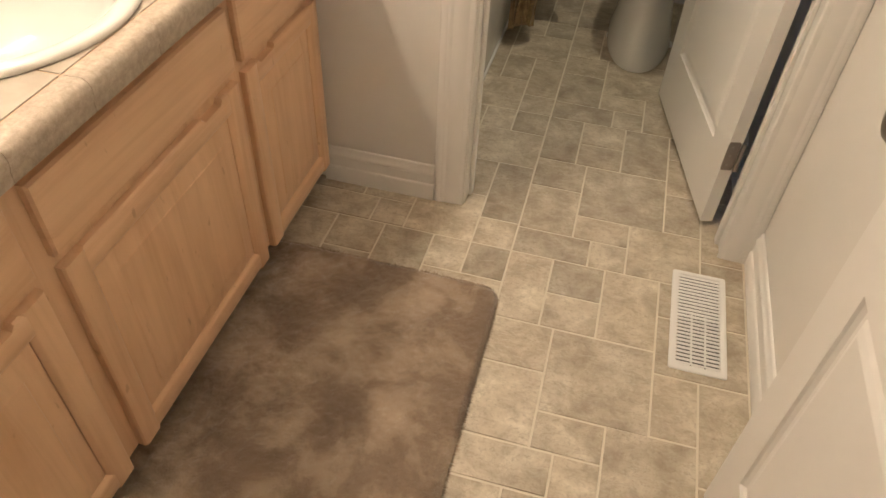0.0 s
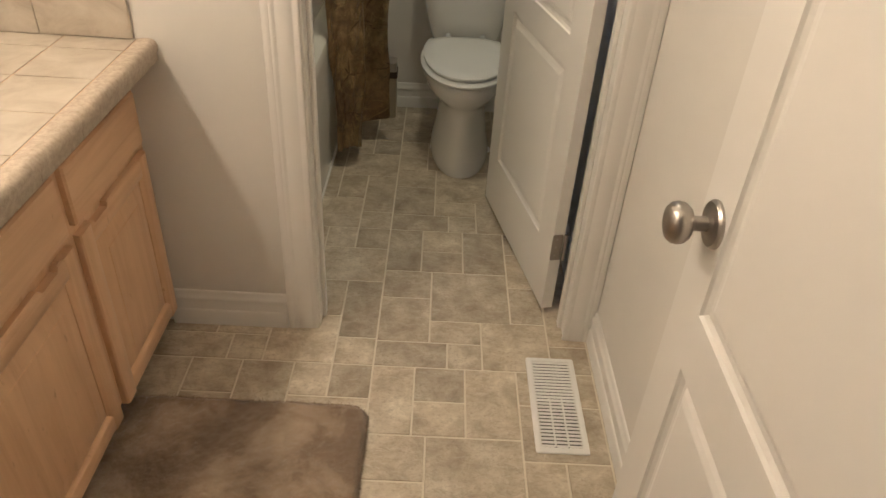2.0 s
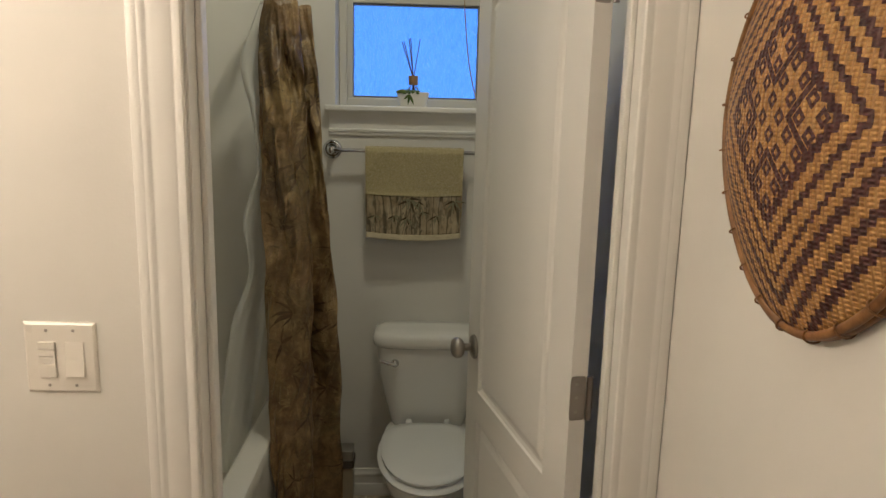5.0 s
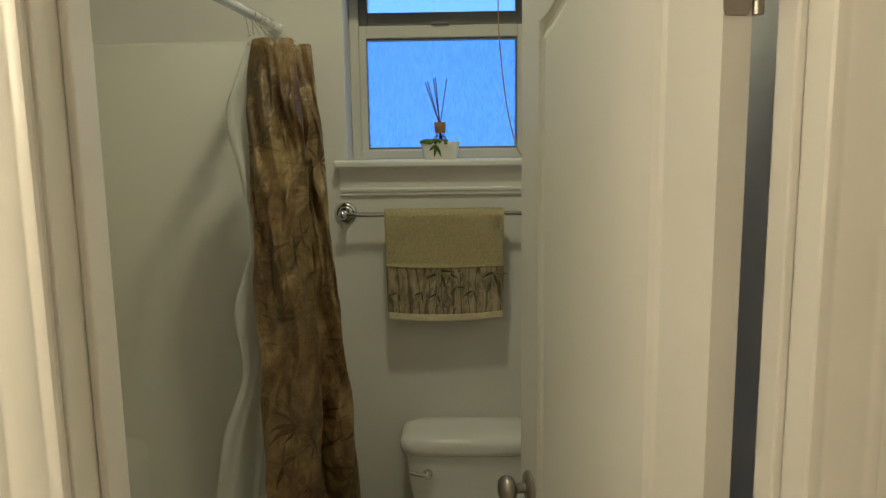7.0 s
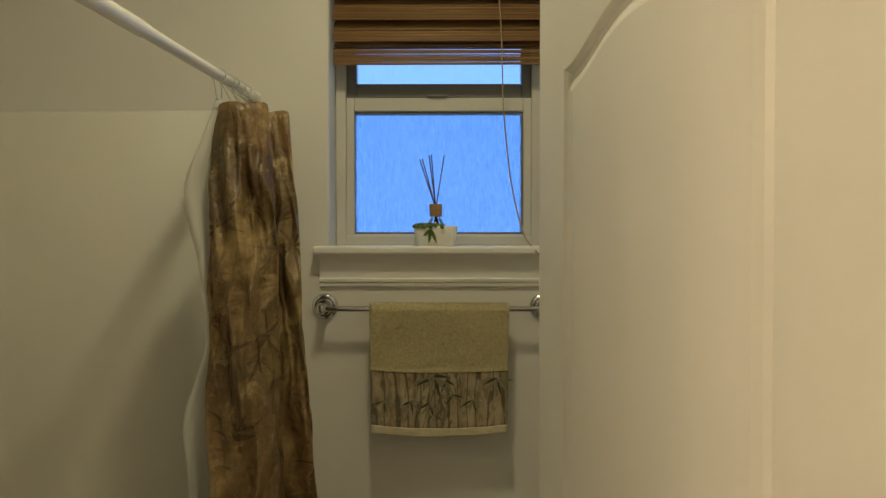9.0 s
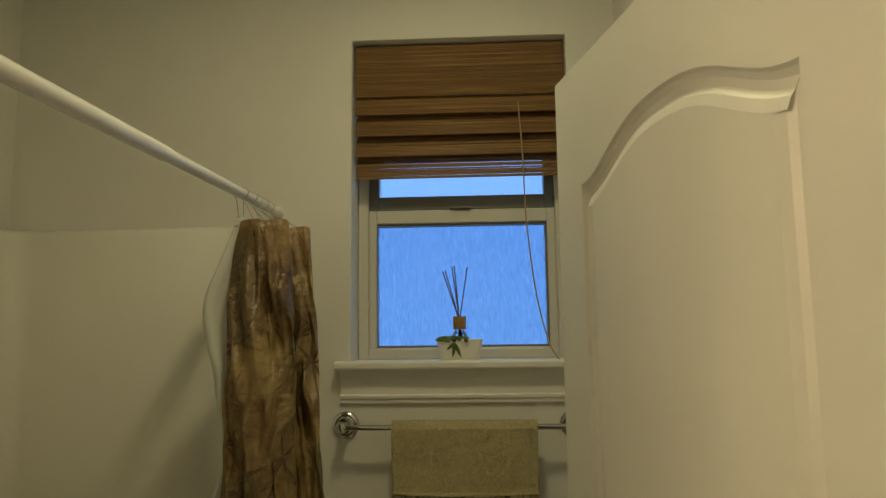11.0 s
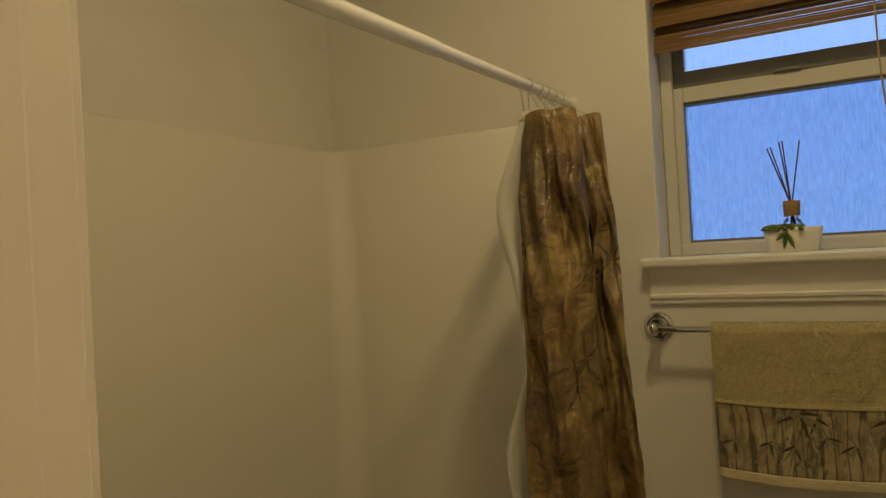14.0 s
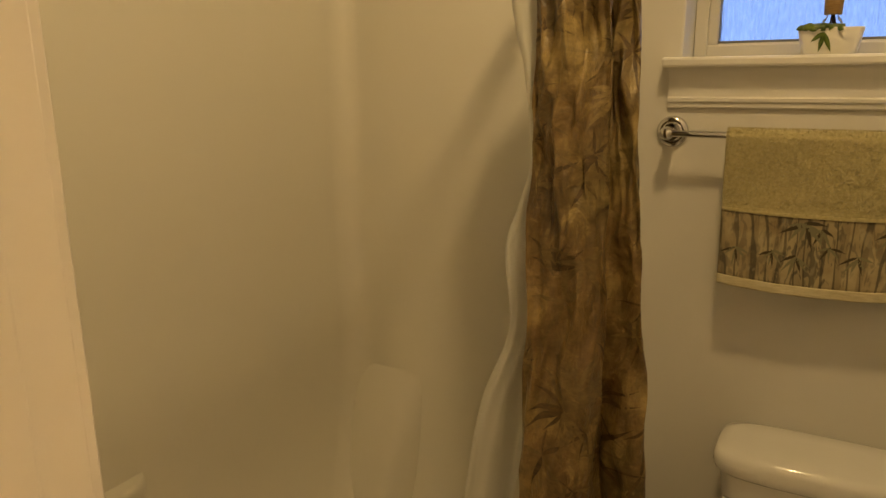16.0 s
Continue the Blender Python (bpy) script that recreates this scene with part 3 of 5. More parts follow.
# ---- toilet room: tub, surround, toilet, window ----
tub = thing("bathtub", "white enamelled alcove bathtub with a plain apron", "bathtub")
AX, RIMZ = -0.038, 0.505
bm = bmesh.new()
FRONT = [(AX + 0.004, 0.0), (AX + 0.002, 0.25), (AX, 0.46), (AX - 0.001, RIMZ - 0.014), (AX - 0.006, RIMZ - 0.004), (AX - 0.016, RIMZ), (AX - 0.078, RIMZ), (AX - 0.090, RIMZ - 0.004), (AX - 0.098, RIMZ - 0.014), (AX - 0.125, 0.25), (AX - 0.170, 0.145), (AX - 0.24, 0.12), (AX - 0.24, 0.0)]
loft(bm, [[Vector((x, y, z)) for x, z in FRONT] for y in (Y1 + 0.001, BACKY - 0.001)])
part("apron", bm, TUBM, tub, smooth=40)
part("basin_floor", boxes((LEFTX + 0.01, AX - 0.2, Y1 + 0.02, BACKY - 0.02, 0.05, 0.124)), TUBM, tub, bevel=0.01)
part("caulk", boxes((AX + 0.001, AX + 0.013, Y1 + 0.02, BACKY - 0.016, -0.001, 0.006)), PORCELAIN, tub, bevel=0.002)

# one-piece moulded surround whose walls run down into the basin with wide inside curves
sur = thing("tub_surround", "almond acrylic tub surround with rounded corners and a moulded ledge", "tub surround")
SXF, SYF, SYN, R = LEFTX + 0.022, BACKY - 0.018, Y1 + 0.018, 0.075
bm = bmesh.new()
rows = []
for z, g, k in ((2.026, -0.016, 0.6), (2.022, -0.005, 0.9), (2.012, 0.0, 1.0), (1.3, 0.0, 1.0), (0.75, 0.0, 1.0), (0.62, 0.004, 1.25), (0.50, 0.012, 1.6), (0.38, 0.028, 2.0), (0.27, 0.055, 2.4), (0.19, 0.10, 2.6), (0.145, 0.16, 2.7), (0.126, 0.22, 2.7)):
    r = R * k
    x, ya, yb = SXF + g, SYN + g, SYF - g
    pts = [(AX - 0.006, ya)]
    for i in range(11):
        a = radians(-90 - 90 * i / 10)
        pts.append((x + r + r * math.cos(a), ya + r + r * math.sin(a)))
    pts += [(x, 2.30), (x + 0.0, 2.62), (x - 0.004, 2.65), (x - 0.004, 2.80)]
    for i in range(11):
        a = radians(180 - 90 * i / 10)
        pts.append((x + r + r * math.cos(a), yb - r + r * math.sin(a)))
    pts.append((AX - 0.006, yb))
    rows.append([Vector((px_, py_, z)) for px_, py_ in pts])
loft(bm, rows, False, False, closed=False)
part("panel", bm, SURROUND, sur, smooth=60).modifiers.new("thick", "SOLIDIFY").thickness = 0.003
bm = bmesh.new()
loft(bm, [[Vector((SXF + u * k, y, 0.735 + w)) for u, w in ((-0.004, 0.0), (0.035, -0.002), (0.044, -0.008), (0.046, -0.018), (0.040, -0.032), (0.015, -0.07), (-0.004, -0.10))] for y, k in ((SYN + 0.05, 1), (2.36, 1), (2.40, 0.93), (2.43, 0.72), (2.45, 0.35), (2.456, 0.05))])
part("ledge", bm, SURROUND, sur, smooth=60)
bm = bmesh.new()
rows = []
for z, g in ((0.735, -0.004), (0.710, 0.003), (0.680, 0.014), (0.640, 0.030), (0.58, 0.052), (0.48, 0.080), (0.36, 0.112), (0.25, 0.145), (0.13, 0.19)):
    rows.append([Vector((SXF - 0.003, SYF - g, z))] + [Vector((SXF + 0.18 + 0.085 * math.sin(a) - 0.03 * (0.7 - z), SYF + 0.004 - (g + 0.004) * math.cos(a) ** 1.5, z)) for a in [math.pi / 2 * k / 10 for k in range(10)]] + [Vector((SXF + 0.268 - 0.03 * (0.7 - z), SYF + 0.006, z))])
loft(bm, rows, False, False, closed=False)
part("corner_seat", bm, SURROUND, sur, smooth=80)

# toilet
TX = 0.505
wc = thing("toilet", "white porcelain two-piece toilet with its lid closed", "toilet")


def egg(yf, yb, hw, z, n=48, mid=0.62, p=2.2):
    ym = yf + (yb - yf) * mid
    pts = []
    for i in range(n):
        a = 2 * math.pi * i / n
        c, s = math.cos(a), math.sin(a)
        yy = ym + (yb - ym) * math.copysign(abs(s) ** (2 / 3.2), s) if s > 0 else ym + (ym - yf) * s
        e = 2 / (3.0 if s > 0 else p)
        pts.append(Vector((TX + hw * math.copysign(abs(c) ** e, c), yy, z)))
    return pts


bm = bmesh.new()
loft(bm, [egg(2.598, 3.14, 0.129, 0.0), egg(2.597, 3.14, 0.130, 0.012), egg(2.606, 3.13, 0.124, 0.035), egg(2.626, 3.12, 0.110, 0.11), egg(2.642, 3.12, 0.100, 0.19), egg(2.648, 3.12, 0.096, 0.245), egg(2.643, 3.12, 0.101, 0.268), egg(2.625, 3.12, 0.119, 0.290), egg(2.600, 3.12, 0.145, 0.312), egg(2.582, 3.13, 0.165, 0.336), egg(2.574, 3.17, 0.176, 0.360), egg(2.572, 3.20, 0.179, 0.384), egg(2.580, 3.22, 0.172, 0.396)])
part("bowl", bm, PORCELAIN, wc, smooth=60)
bm = bmesh.new()
loft(bm, [egg(2.576, 3.045, 0.174, 0.398), egg(2.566, 3.05, 0.183, 0.403), egg(2.564, 3.05, 0.185, 0.411), egg(2.572, 3.05, 0.178, 0.4175)])
part("seat", bm, SEATP, wc, smooth=50)
bm = bmesh.new()
loft(bm, [egg(2.594, 3.055, 0.168, 0.4215), egg(2.588, 3.058, 0.174, 0.426), egg(2.587, 3.058, 0.175, 0.434), egg(2.597, 3.05, 0.166, 0.440), egg(2.64, 3.02, 0.128, 0.443)])
part("lid", bm, SEATP, wc, smooth=50)
for sx in (-0.075, 0.075):
    bm = bmesh.new()
    lathe(bm, [(0.013, 0.398), (0.013, 0.438), (0.010, 0.444)], pose(TX + sx, 3.068, 0))
    part("hinge_cap", bm, SEATP, wc, smooth=40)
bm = bmesh.new()
TY = 3.175
loft(bm, [superring(TX, TY, 0.140, 0.075, 0.397, 56, 4), superring(TX, TY, 0.150, 0.082, 0.415, 56, 4), superring(TX, TY, 0.172, 0.090, 0.50, 56, 4.5), superring(TX, TY, 0.192, 0.094, 0.60, 56, 5), superring(TX, TY, 0.202, 0.097, 0.69, 56, 5), superring(TX, TY, 0.206, 0.098, 0.728, 56, 5)])
part("tank", bm, PORCELAIN, wc, smooth=50)
bm = bmesh.new()
loft(bm, [superring(TX, TY, 0.207, 0.099, 0.7285, 56, 4.5), superring(TX, TY, 0.219, 0.107, 0.735, 56, 4.5), superring(TX, TY, 0.223, 0.109, 0.748, 56, 4.5), superring(TX, TY, 0.222, 0.108, 0.766, 56, 4.5), superring(TX, TY, 0.214, 0.102, 0.781, 56, 4.2), superring(TX, TY, 0.19, 0.085, 0.788, 56, 4), superring(TX, TY, 0.1, 0.04, 0.790, 56, 3)])
part("tank_lid", bm, PORCELAIN, wc, smooth=50)
lv = part("flush_lever", bmesh_of(lathe, [(0.016, 0.0), (0.016, 0.006), (0.013, 0.012), (0.007, 0.017)], Matrix.Translation((0.372, TY - 0.094, 0.672)) @ pose(0, 0, 0, 90, 0, 0)), CHROME, wc, "chrome flush lever", smooth=40)
bm = bmesh.new()
tube(bm, [(0.374, TY - 0.108, 0.672), (0.350, TY - 0.110, 0.674), (0.318, TY - 0.109, 0.684)], [0.008, 0.0075, 0.0065], 10)
part("arm", bm, CHROME, lv, smooth=50)
for sx in (-0.085, 0.09):
    bm = bmesh.new()
    lathe(bm, [(0.016, 0.0), (0.015, 0.012), (0.010, 0.019), (0.003, 0.021)], pose(TX + sx * 1.35, 2.86, 0.0))
    part("bolt_cap", bm, SEATP, wc, smooth=40)

# window
FRAME = painted("window_vinyl", (0.62, 0.60, 0.54), 0.4, 0.05, 60, 0.03)
FRAMED = painted("window_metal_grey", (0.17, 0.165, 0.16), 0.45, 0.05, 60, 0.05)
GLASS = Nodes("rain_glass")
gv = GLASS.vec((300, 300, 14))
GLASS.bump(GLASS.noise(1.0, 3, 0.6, gv, 0.5), 0.8, 0.0034)
# light and dark streaks of refracted sky, put into the glass tint
streak_tint = GLASS.noise(1.0, 3, 0.6, GLASS.vec((330, 330, 40), offset=(1, 0, 2)))
film = GLASS.noise(4.5, 3, 0.55, GLASS.vec((1, 1, 1)))
tint = GLASS.ramp(streak_tint, [(0.36, (0.34, 0.46, 0.64)), (0.46, (0.44, 0.57, 0.72)), (0.54, (0.48, 0.61, 0.75)), (0.66, (0.63, 0.74, 0.86))])
GLASS = GLASS.done(GLASS.mix(GLASS.ramp(film, [(0.35, (0.0, 0.0, 0.0)), (0.7, (0.35, 0.35, 0.35))]), tint, (0.58, 0.62, 0.72, 1)), 0.13, Transmission_Weight=1.0, IOR=1.3)
UPPER = Nodes("upper_rain_glass")
UPPER.bump(UPPER.noise(1.0, 3, 0.6, UPPER.vec((300, 300, 14)), 0.5), 1.0, 0.004)
UPPER = UPPER.done((0.99, 1.0, 0.98, 1), 0.1, Transmission_Weight=1.0, IOR=1.3)
win = thing("window_1", "small single-hung window with obscured rain glass at dusk", "window", kind="structure")
GX0, GX1, GZ0, GZ1, GY = 0.178, 0.675, 1.684, 2.040, 3.430


def ring(bm, x0, x1, z0, z1, w, y0, y1, wt=None, wb=None):
    wt, wb = wt or w, wb or w
    box(bm, x0, x0 + w, y0, y1, z0, z1)
    box(bm, x1 - w, x1, y0, y1, z0, z1)
    box(bm, x0 + w, x1 - w, y0, y1, z0, z0 + wb)
    box(bm, x0 + w, x1 - w, y0, y1, z1 - wt, z1)


bm = bmesh.new()
ring(bm, WX0 + 0.001, WX1 - 0.001, 1.6462, WZ1 - 0.001, 0.030, 3.405, BACKY + 0.155)
part("window_frame", bm, FRAME, win, bevel=0.003)
bm = bmesh.new()
ring(bm, 0.153, 0.704, 1.656, 2.085, 0.024, 3.412, 3.448, 0.040, 0.024)
part("lower_sash", bm, FRAME, win, bevel=0.003)
bm = bmesh.new()
ring(bm, GX0 - 0.005, GX1 + 0.005, GZ0 - 0.004, GZ1 + 0.004, 0.006, 3.420, 3.446)
part("lower_bead", bm, FRAMED, win)
bm = bmesh.new()
ring(bm, 0.153, 0.704, 2.086, WZ1 - 0.032, 0.030, 3.419, 3.450, 0.03, 0.042)
part("upper_sash", bm, FRAMED, win, bevel=0.003)
part("pane", boxes((GX0, GX1, GY, GY + 0.005, GZ0, GZ1)), GLASS, win).visible_shadow = False
part("pane", boxes((0.182, 0.675, 3.436, 3.441, 2.127, WZ1 - 0.06)), UPPER, win).visible_shadow = False
bm = bmesh.new()
loft(bm, [[Vector((x, y, z)) for y, z in ((3.408, 2.084), (3.400, 2.088), (3.400, 2.094), (3.412, 2.096))] for x in (0.395, 0.455)])
part("sash_lock", bm, FRAMED, win)

# stool and apron under the window
sill = thing("window_sill", "white painted window stool with a moulded apron", "window sill", kind="structure")
part("stool", boxes((0.083, 0.778, 3.243, BACKY, 1.6235, 1.6465), (WX0 + 0.001, WX1 - 0.001, BACKY - 0.004, 3.412, 1.624, 1.6465)), TRIM, sill, bevel=0.006)
bm = bmesh.new()
APR = [(0, 0), (0.007, 0), (0.010, 0.004), (0.010, 0.012), (0.015, 0.016), (0.016, 0.023), (0.012, 0.027), (0.011, 0.060), (0.016, 0.072), (0.026, 0.082), (0.030, 0.0925), (0, 0.0925)]
loft(bm, [[Vector((x, BACKY - u, 1.531 + z)) for u, z in APR] for x in (0.097, 0.764)])
part("apron", bm, TRIM, sill, smooth=30)

# evening sky outside
SKYM = Nodes("evening_sky")
em = SKYM.t.nodes.new("ShaderNodeEmission")
streak = SKYM.noise(0.13, 3, 0.6, SKYM.vec((1, 1, 0.35)))
SKYM.link(SKYM.ramp(streak, [(0.32, (0.13, 0.30, 0.88)), (0.5, (0.18, 0.385, 1.0)), (0.68, (0.26, 0.48, 1.0))]), em.inputs[0])
em.inputs[1].default_value = SKYGLOW
SKYM.link(em.outputs[0], SKYM.t.nodes["Material Output"].inputs[0])
structure(part("backdrop", boxes((-60, 60, 60, 60.1, -30, 60)), SKYM.m), "blue evening sky", "sky")


# ---- curtain, rod and rings ----
def along(pts, n):
    """Points on a smooth curve through pts."""
    pts = [Vector(p) for p in pts]
    out = []
    for i in range(n + 1):
        t = (len(pts) - 1) * i / n
        k = min(int(t), len(pts) - 2)
        t -= k
        p0, p1, p2, p3 = pts[max(k - 1, 0)], pts[k], pts[k + 1], pts[min(k + 2, len(pts) - 1)]
        out.append(0.5 * ((2 * p1) + (p2 - p0) * t + (2 * p0 - 5 * p1 + 4 * p2 - p3) * t * t + (3 * p1 - p0 - 3 * p2 + p3) * t ** 3))
    return out


def heading_edge(u):
    """Uneven height of the curtain's upper edge between its hooks."""
    return 0.010 * noise.noise((u * 7.0, 3.1, 0.4)) + 0.003 * noise.noise((u * 23.0, 1.7, 0.2)) - 0.030 * max(u - 0.62, 0)


def creases(u, z):
    """Slanting folds where the gathered cloth falls from its hooks."""
    d = 0.0
    for u0, z0, slope, z1, width, depth in ((0.10, 1.88, -0.42, 1.42, 0.040, -0.022), (0.19, 1.87, -0.50, 1.50, 0.030, 0.020), (0.27, 1.86, -0.62, 1.60, 0.030, -0.020), (0.36, 1.84, -0.40, 1.45, 0.030, 0.018), (0.08, 1.50, -0.25, 0.90, 0.045, 0.012), (0.22, 1.35, -0.12, 0.70, 0.050, -0.012)):
        v = (z0 - z) / (z0 - z1)
        if 0 < v < 1:
            d += 1.35 * depth * math.sin(math.pi * v ** 0.6) * math.exp(-(((u - u0) - slope * (z - z0)) / width) ** 2)
    return d


def drape(top, mid, bottom, z0, z1, nu, nv, wrinkle, seed, hem=None, gather=0.0):
    """Cloth hung from a folded line at z0 that passes a second line halfway and opens to a third at z1."""
    a, m, b = along(top, nu), along(mid, nu), along(bottom, nu)
    rows = []
    for j in range(nv + 1):
        v = j / nv
        wa, wm, wb = 2 * (v - 0.5) * (v - 1), 4 * v * (1 - v), 2 * v * (v - 0.5)
        row = []
        for i in range(nu + 1):
            u = i / nu
            p = a[i] * wa + m[i] * wm + b[i] * wb
            zt = z0 + (heading_edge(u) if hem else 0)
            z = zt + (z1 + (hem(u) if hem else 0) - zt) * v
            w = noise.noise_vector((u * 9 + seed + z * 1.5, z * 3.0, seed)) * wrinkle + noise.noise_vector((u * 24 + seed, z * 10, seed)) * wrinkle * 0.45
            g = gather * math.exp(-v * 4.5) * (abs(noise.noise((u * 16 + 3, z * 5 + u * 9, seed))) - 0.25)
            g += gather * 0.45 * (abs(noise.noise((u * 11 - z * 5, z * 4.5, seed + 5))) - 0.2)
            f = min(1.0, v * 7)
            if hem:
                g += creases(u, z)
            row.append(Vector((p.x + w.x * f, p.y + (w.y + g) * f, z)))
        rows.append(row)
    return rows


def skin(rows):
    return bmesh_of(loft, rows, False, False, closed=False)


def on_cloth(rows, u, v, lift):
    """Point at (u, v) of the cloth's grid, lifted off its front."""
    nu, nv = len(rows[0]) - 1, len(rows) - 1
    x, y = min(max(u, 0.0), 0.9999) * nu, min(max(v, 0.0), 0.9999) * nv
    i, k = int(x), int(y)
    a, b, c, d = rows[k][i], rows[k][i + 1], rows[k + 1][i], rows[k + 1][i + 1]
    p = a.lerp(b, x - i).lerp(c.lerp(d, x - i), y - k)
    return p + lift * (b - a).cross(a - c).normalized()


def printed_leaf(bm, rows, u, v, angle, length, width, across, drop, lift):
    """A lance-shaped leaf lying on the cloth from (u, v), at an angle from straight down."""
    ca, sa = math.cos(radians(angle)), math.sin(radians(angle))
    grid = []
    for i in range(15):
        t = i / 14
        w = width * math.sin(math.pi * min(0.985, t + 0.015) ** 0.7)
        bend = 0.10 * length * t * t
        grid.append([on_cloth(rows, u + (length * t * sa + k * w * ca) / across, v + (length * t * ca - k * w * sa + bend) / drop, lift) for k in (-1, 0, 1)])
    loft(bm, grid, False, False, closed=False)


CURT = Nodes("bronze_leaf_satin")
cv = CURT.vec((1.0, 0.35, 0.85))
big = CURT.noise(6.0, 5, 0.6, cv, 0.5)
cells = CURT.voronoi(6.5, cv, "F1", "Position")
sv = CURT.t.nodes.new("ShaderNodeVectorMath")
sv.operation = "SUBTRACT"
CURT.link(cv, sv.inputs[0])
scl = CURT.t.nodes.new("ShaderNodeVectorMath")
scl.operation = "SCALE"
scl.inputs["Scale"].default_value = 1.0
CURT.link(cells, scl.inputs[0])
CURT.link(scl.outputs[0], sv.inputs[1])
px = CURT.split(sv.outputs[0])
ang = CURT.math("ARCTAN2", px[2], px[0])
rays = CURT.math("SINE", CURT.math("MULTIPLY_ADD", ang, 6.0, CURT.math("MULTIPLY", big, 4.0)))
dist = CURT.voronoi(6.5, cv)
leaf = CURT.math("MULTIPLY", CURT.ramp(rays, [(0.62, (0, 0, 0)), (0.9, (1, 1, 1))]), CURT.ramp(dist, [(0.05, (1, 1, 1)), (0.75, (0, 0, 0))]))
base = CURT.ramp(big, [(0.36, (0.110, 0.062, 0.024)), (0.46, (0.195, 0.114, 0.045)), (0.55, (0.250, 0.157, 0.064)), (0.66, (0.42, 0.297, 0.130))])
base = CURT.mix(CURT.math("MULTIPLY", leaf, 0.22), base, (0.024, 0.014, 0.006, 1))
base = CURT.mix(CURT.ramp(CURT.noise(3.1, 2), [(0.5, (0, 0, 0)), (0.75, (0.55, 0.55, 0.55))]), base, (0.11, 0.095, 0.035, 1))
# mottled print, with the crumples' highlights and dark pits put into its colour
mott_crumple = CURT.noise(26.0, 5, 0.7, CURT.vec((1, 1, 0.8)), 0.6)
base = CURT.mix(CURT.ramp(mott_crumple, [(0.36, (0.42, 0.42, 0.42)), (0.52, (0, 0, 0))]), base, (0.052, 0.035, 0.013, 1))
base = CURT.mix(CURT.ramp(mott_crumple, [(0.54, (0, 0, 0)), (0.66, (0.7, 0.7, 0.7))]), base, (0.36, 0.26, 0.11, 1))
slub = CURT.noise(1.0, 3, 0.6, CURT.vec((420, 420, 30)))
crink = CURT.noise(1.0, 3, 0.6, CURT.vec((40, 40, 210)), 0.4)
# shade in the crinkles' hollows, darkened in the colour
base = CURT.mix(CURT.ramp(crink, [(0.35, (0.13, 0.13, 0.13)), (0.6, (0, 0, 0))]), base, (0.03, 0.02, 0.009, 1))
CURT.bump(slub, 0.2, 0.001)
CURT.bump(crink, 0.4, 0.0015)
CURT.bump(CURT.noise(17, 4, 0.6, CURT.vec((1, 1, 0.55), turn=(0, 25, 0)), 0.5), 0.85, 0.022)
CURT = CURT.done(base, CURT.math("MULTIPLY_ADD", slub, 0.22, 0.30), Specular_IOR_Level=0.6)
LINER = painted("liner_vinyl", (0.90, 0.90, 0.87), 0.35, 0.05, 60, 0.03)
lt = LINER.node_tree
thin, through_light = lt.nodes.new("ShaderNodeMixShader"), lt.nodes.new("ShaderNodeBsdfTranslucent")
through_light.inputs[0].default_value = (0.80, 0.79, 0.74, 1)
thin.inputs[0].default_value = 0.38
lt.links.new(lt.nodes["Principled BSDF"].outputs[0], thin.inputs[1])
lt.links.new(through_light.outputs[0], thin.inputs[2])
clear, sheer = lt.nodes.new("ShaderNodeBsdfTransparent"), lt.nodes.new("ShaderNodeMixShader")
sheer.inputs[0].default_value = 0.16
lt.links.new(thin.outputs[0], sheer.inputs[1])
lt.links.new(clear.outputs[0], sheer.inputs[2])
lt.links.new(sheer.outputs[0], lt.nodes["Material Output"].inputs[0])


def leaf_tone(name, dark, light):
    """Woven satin of one leaf tone, streaked along the weave."""
    n = Nodes(name)
    n.bump(n.noise(1.0, 3, 0.6, n.vec((420, 420, 30))), 0.2, 0.001)
    return n.done(n.ramp(n.noise(1.0, 4, 0.65, n.vec((38, 38, 90))), [(0.34, dark), (0.66, light)]), 0.4)


LEAF_TONES = (leaf_tone("umber_leaf_satin", (0.052, 0.030, 0.012), (0.135, 0.080, 0.032)), leaf_tone("bronze_leaf_tone", (0.12, 0.078, 0.033), (0.22, 0.15, 0.066)), leaf_tone("gold_leaf_satin", (0.17, 0.112, 0.046), (0.30, 0.21, 0.092)))
RODM = painted("rod_enamel", (0.82, 0.81, 0.79), 0.22, 0.02, 60, 0.02)

RODA, RODB = Vector((-0.088, Y1, 2.018)), Vector((-0.086, BACKY, 2.064))
rod = thing("shower_rod", "white tension shower rod between the walls", "shower rod")
bm = bmesh.new()
tube(bm, [RODA + Vector((0, 0.02, 0)), RODA.lerp(RODB, 0.52)], 0.0148, 20)
part("outer_tube", bm, RODM, rod, smooth=40)
bm = bmesh.new()
tube(bm, [RODA.lerp(RODB, 0.5), RODB - Vector((0, 0.02, 0))], 0.0128, 20)
part("inner_tube", bm, RODM, rod, smooth=40)
for p, s in ((RODA, 1), (RODB, -1)):
    bm = bmesh.new()
    lathe(bm, [(0.018, 0.0), (0.018, 0.008), (0.0155, 0.014), (0.014, 0.022)], Matrix.Translation(p) @ pose(0, 0, 0, -90 * s, 0, 0))
    part("end_cap", bm, RODM, rod, smooth=40)

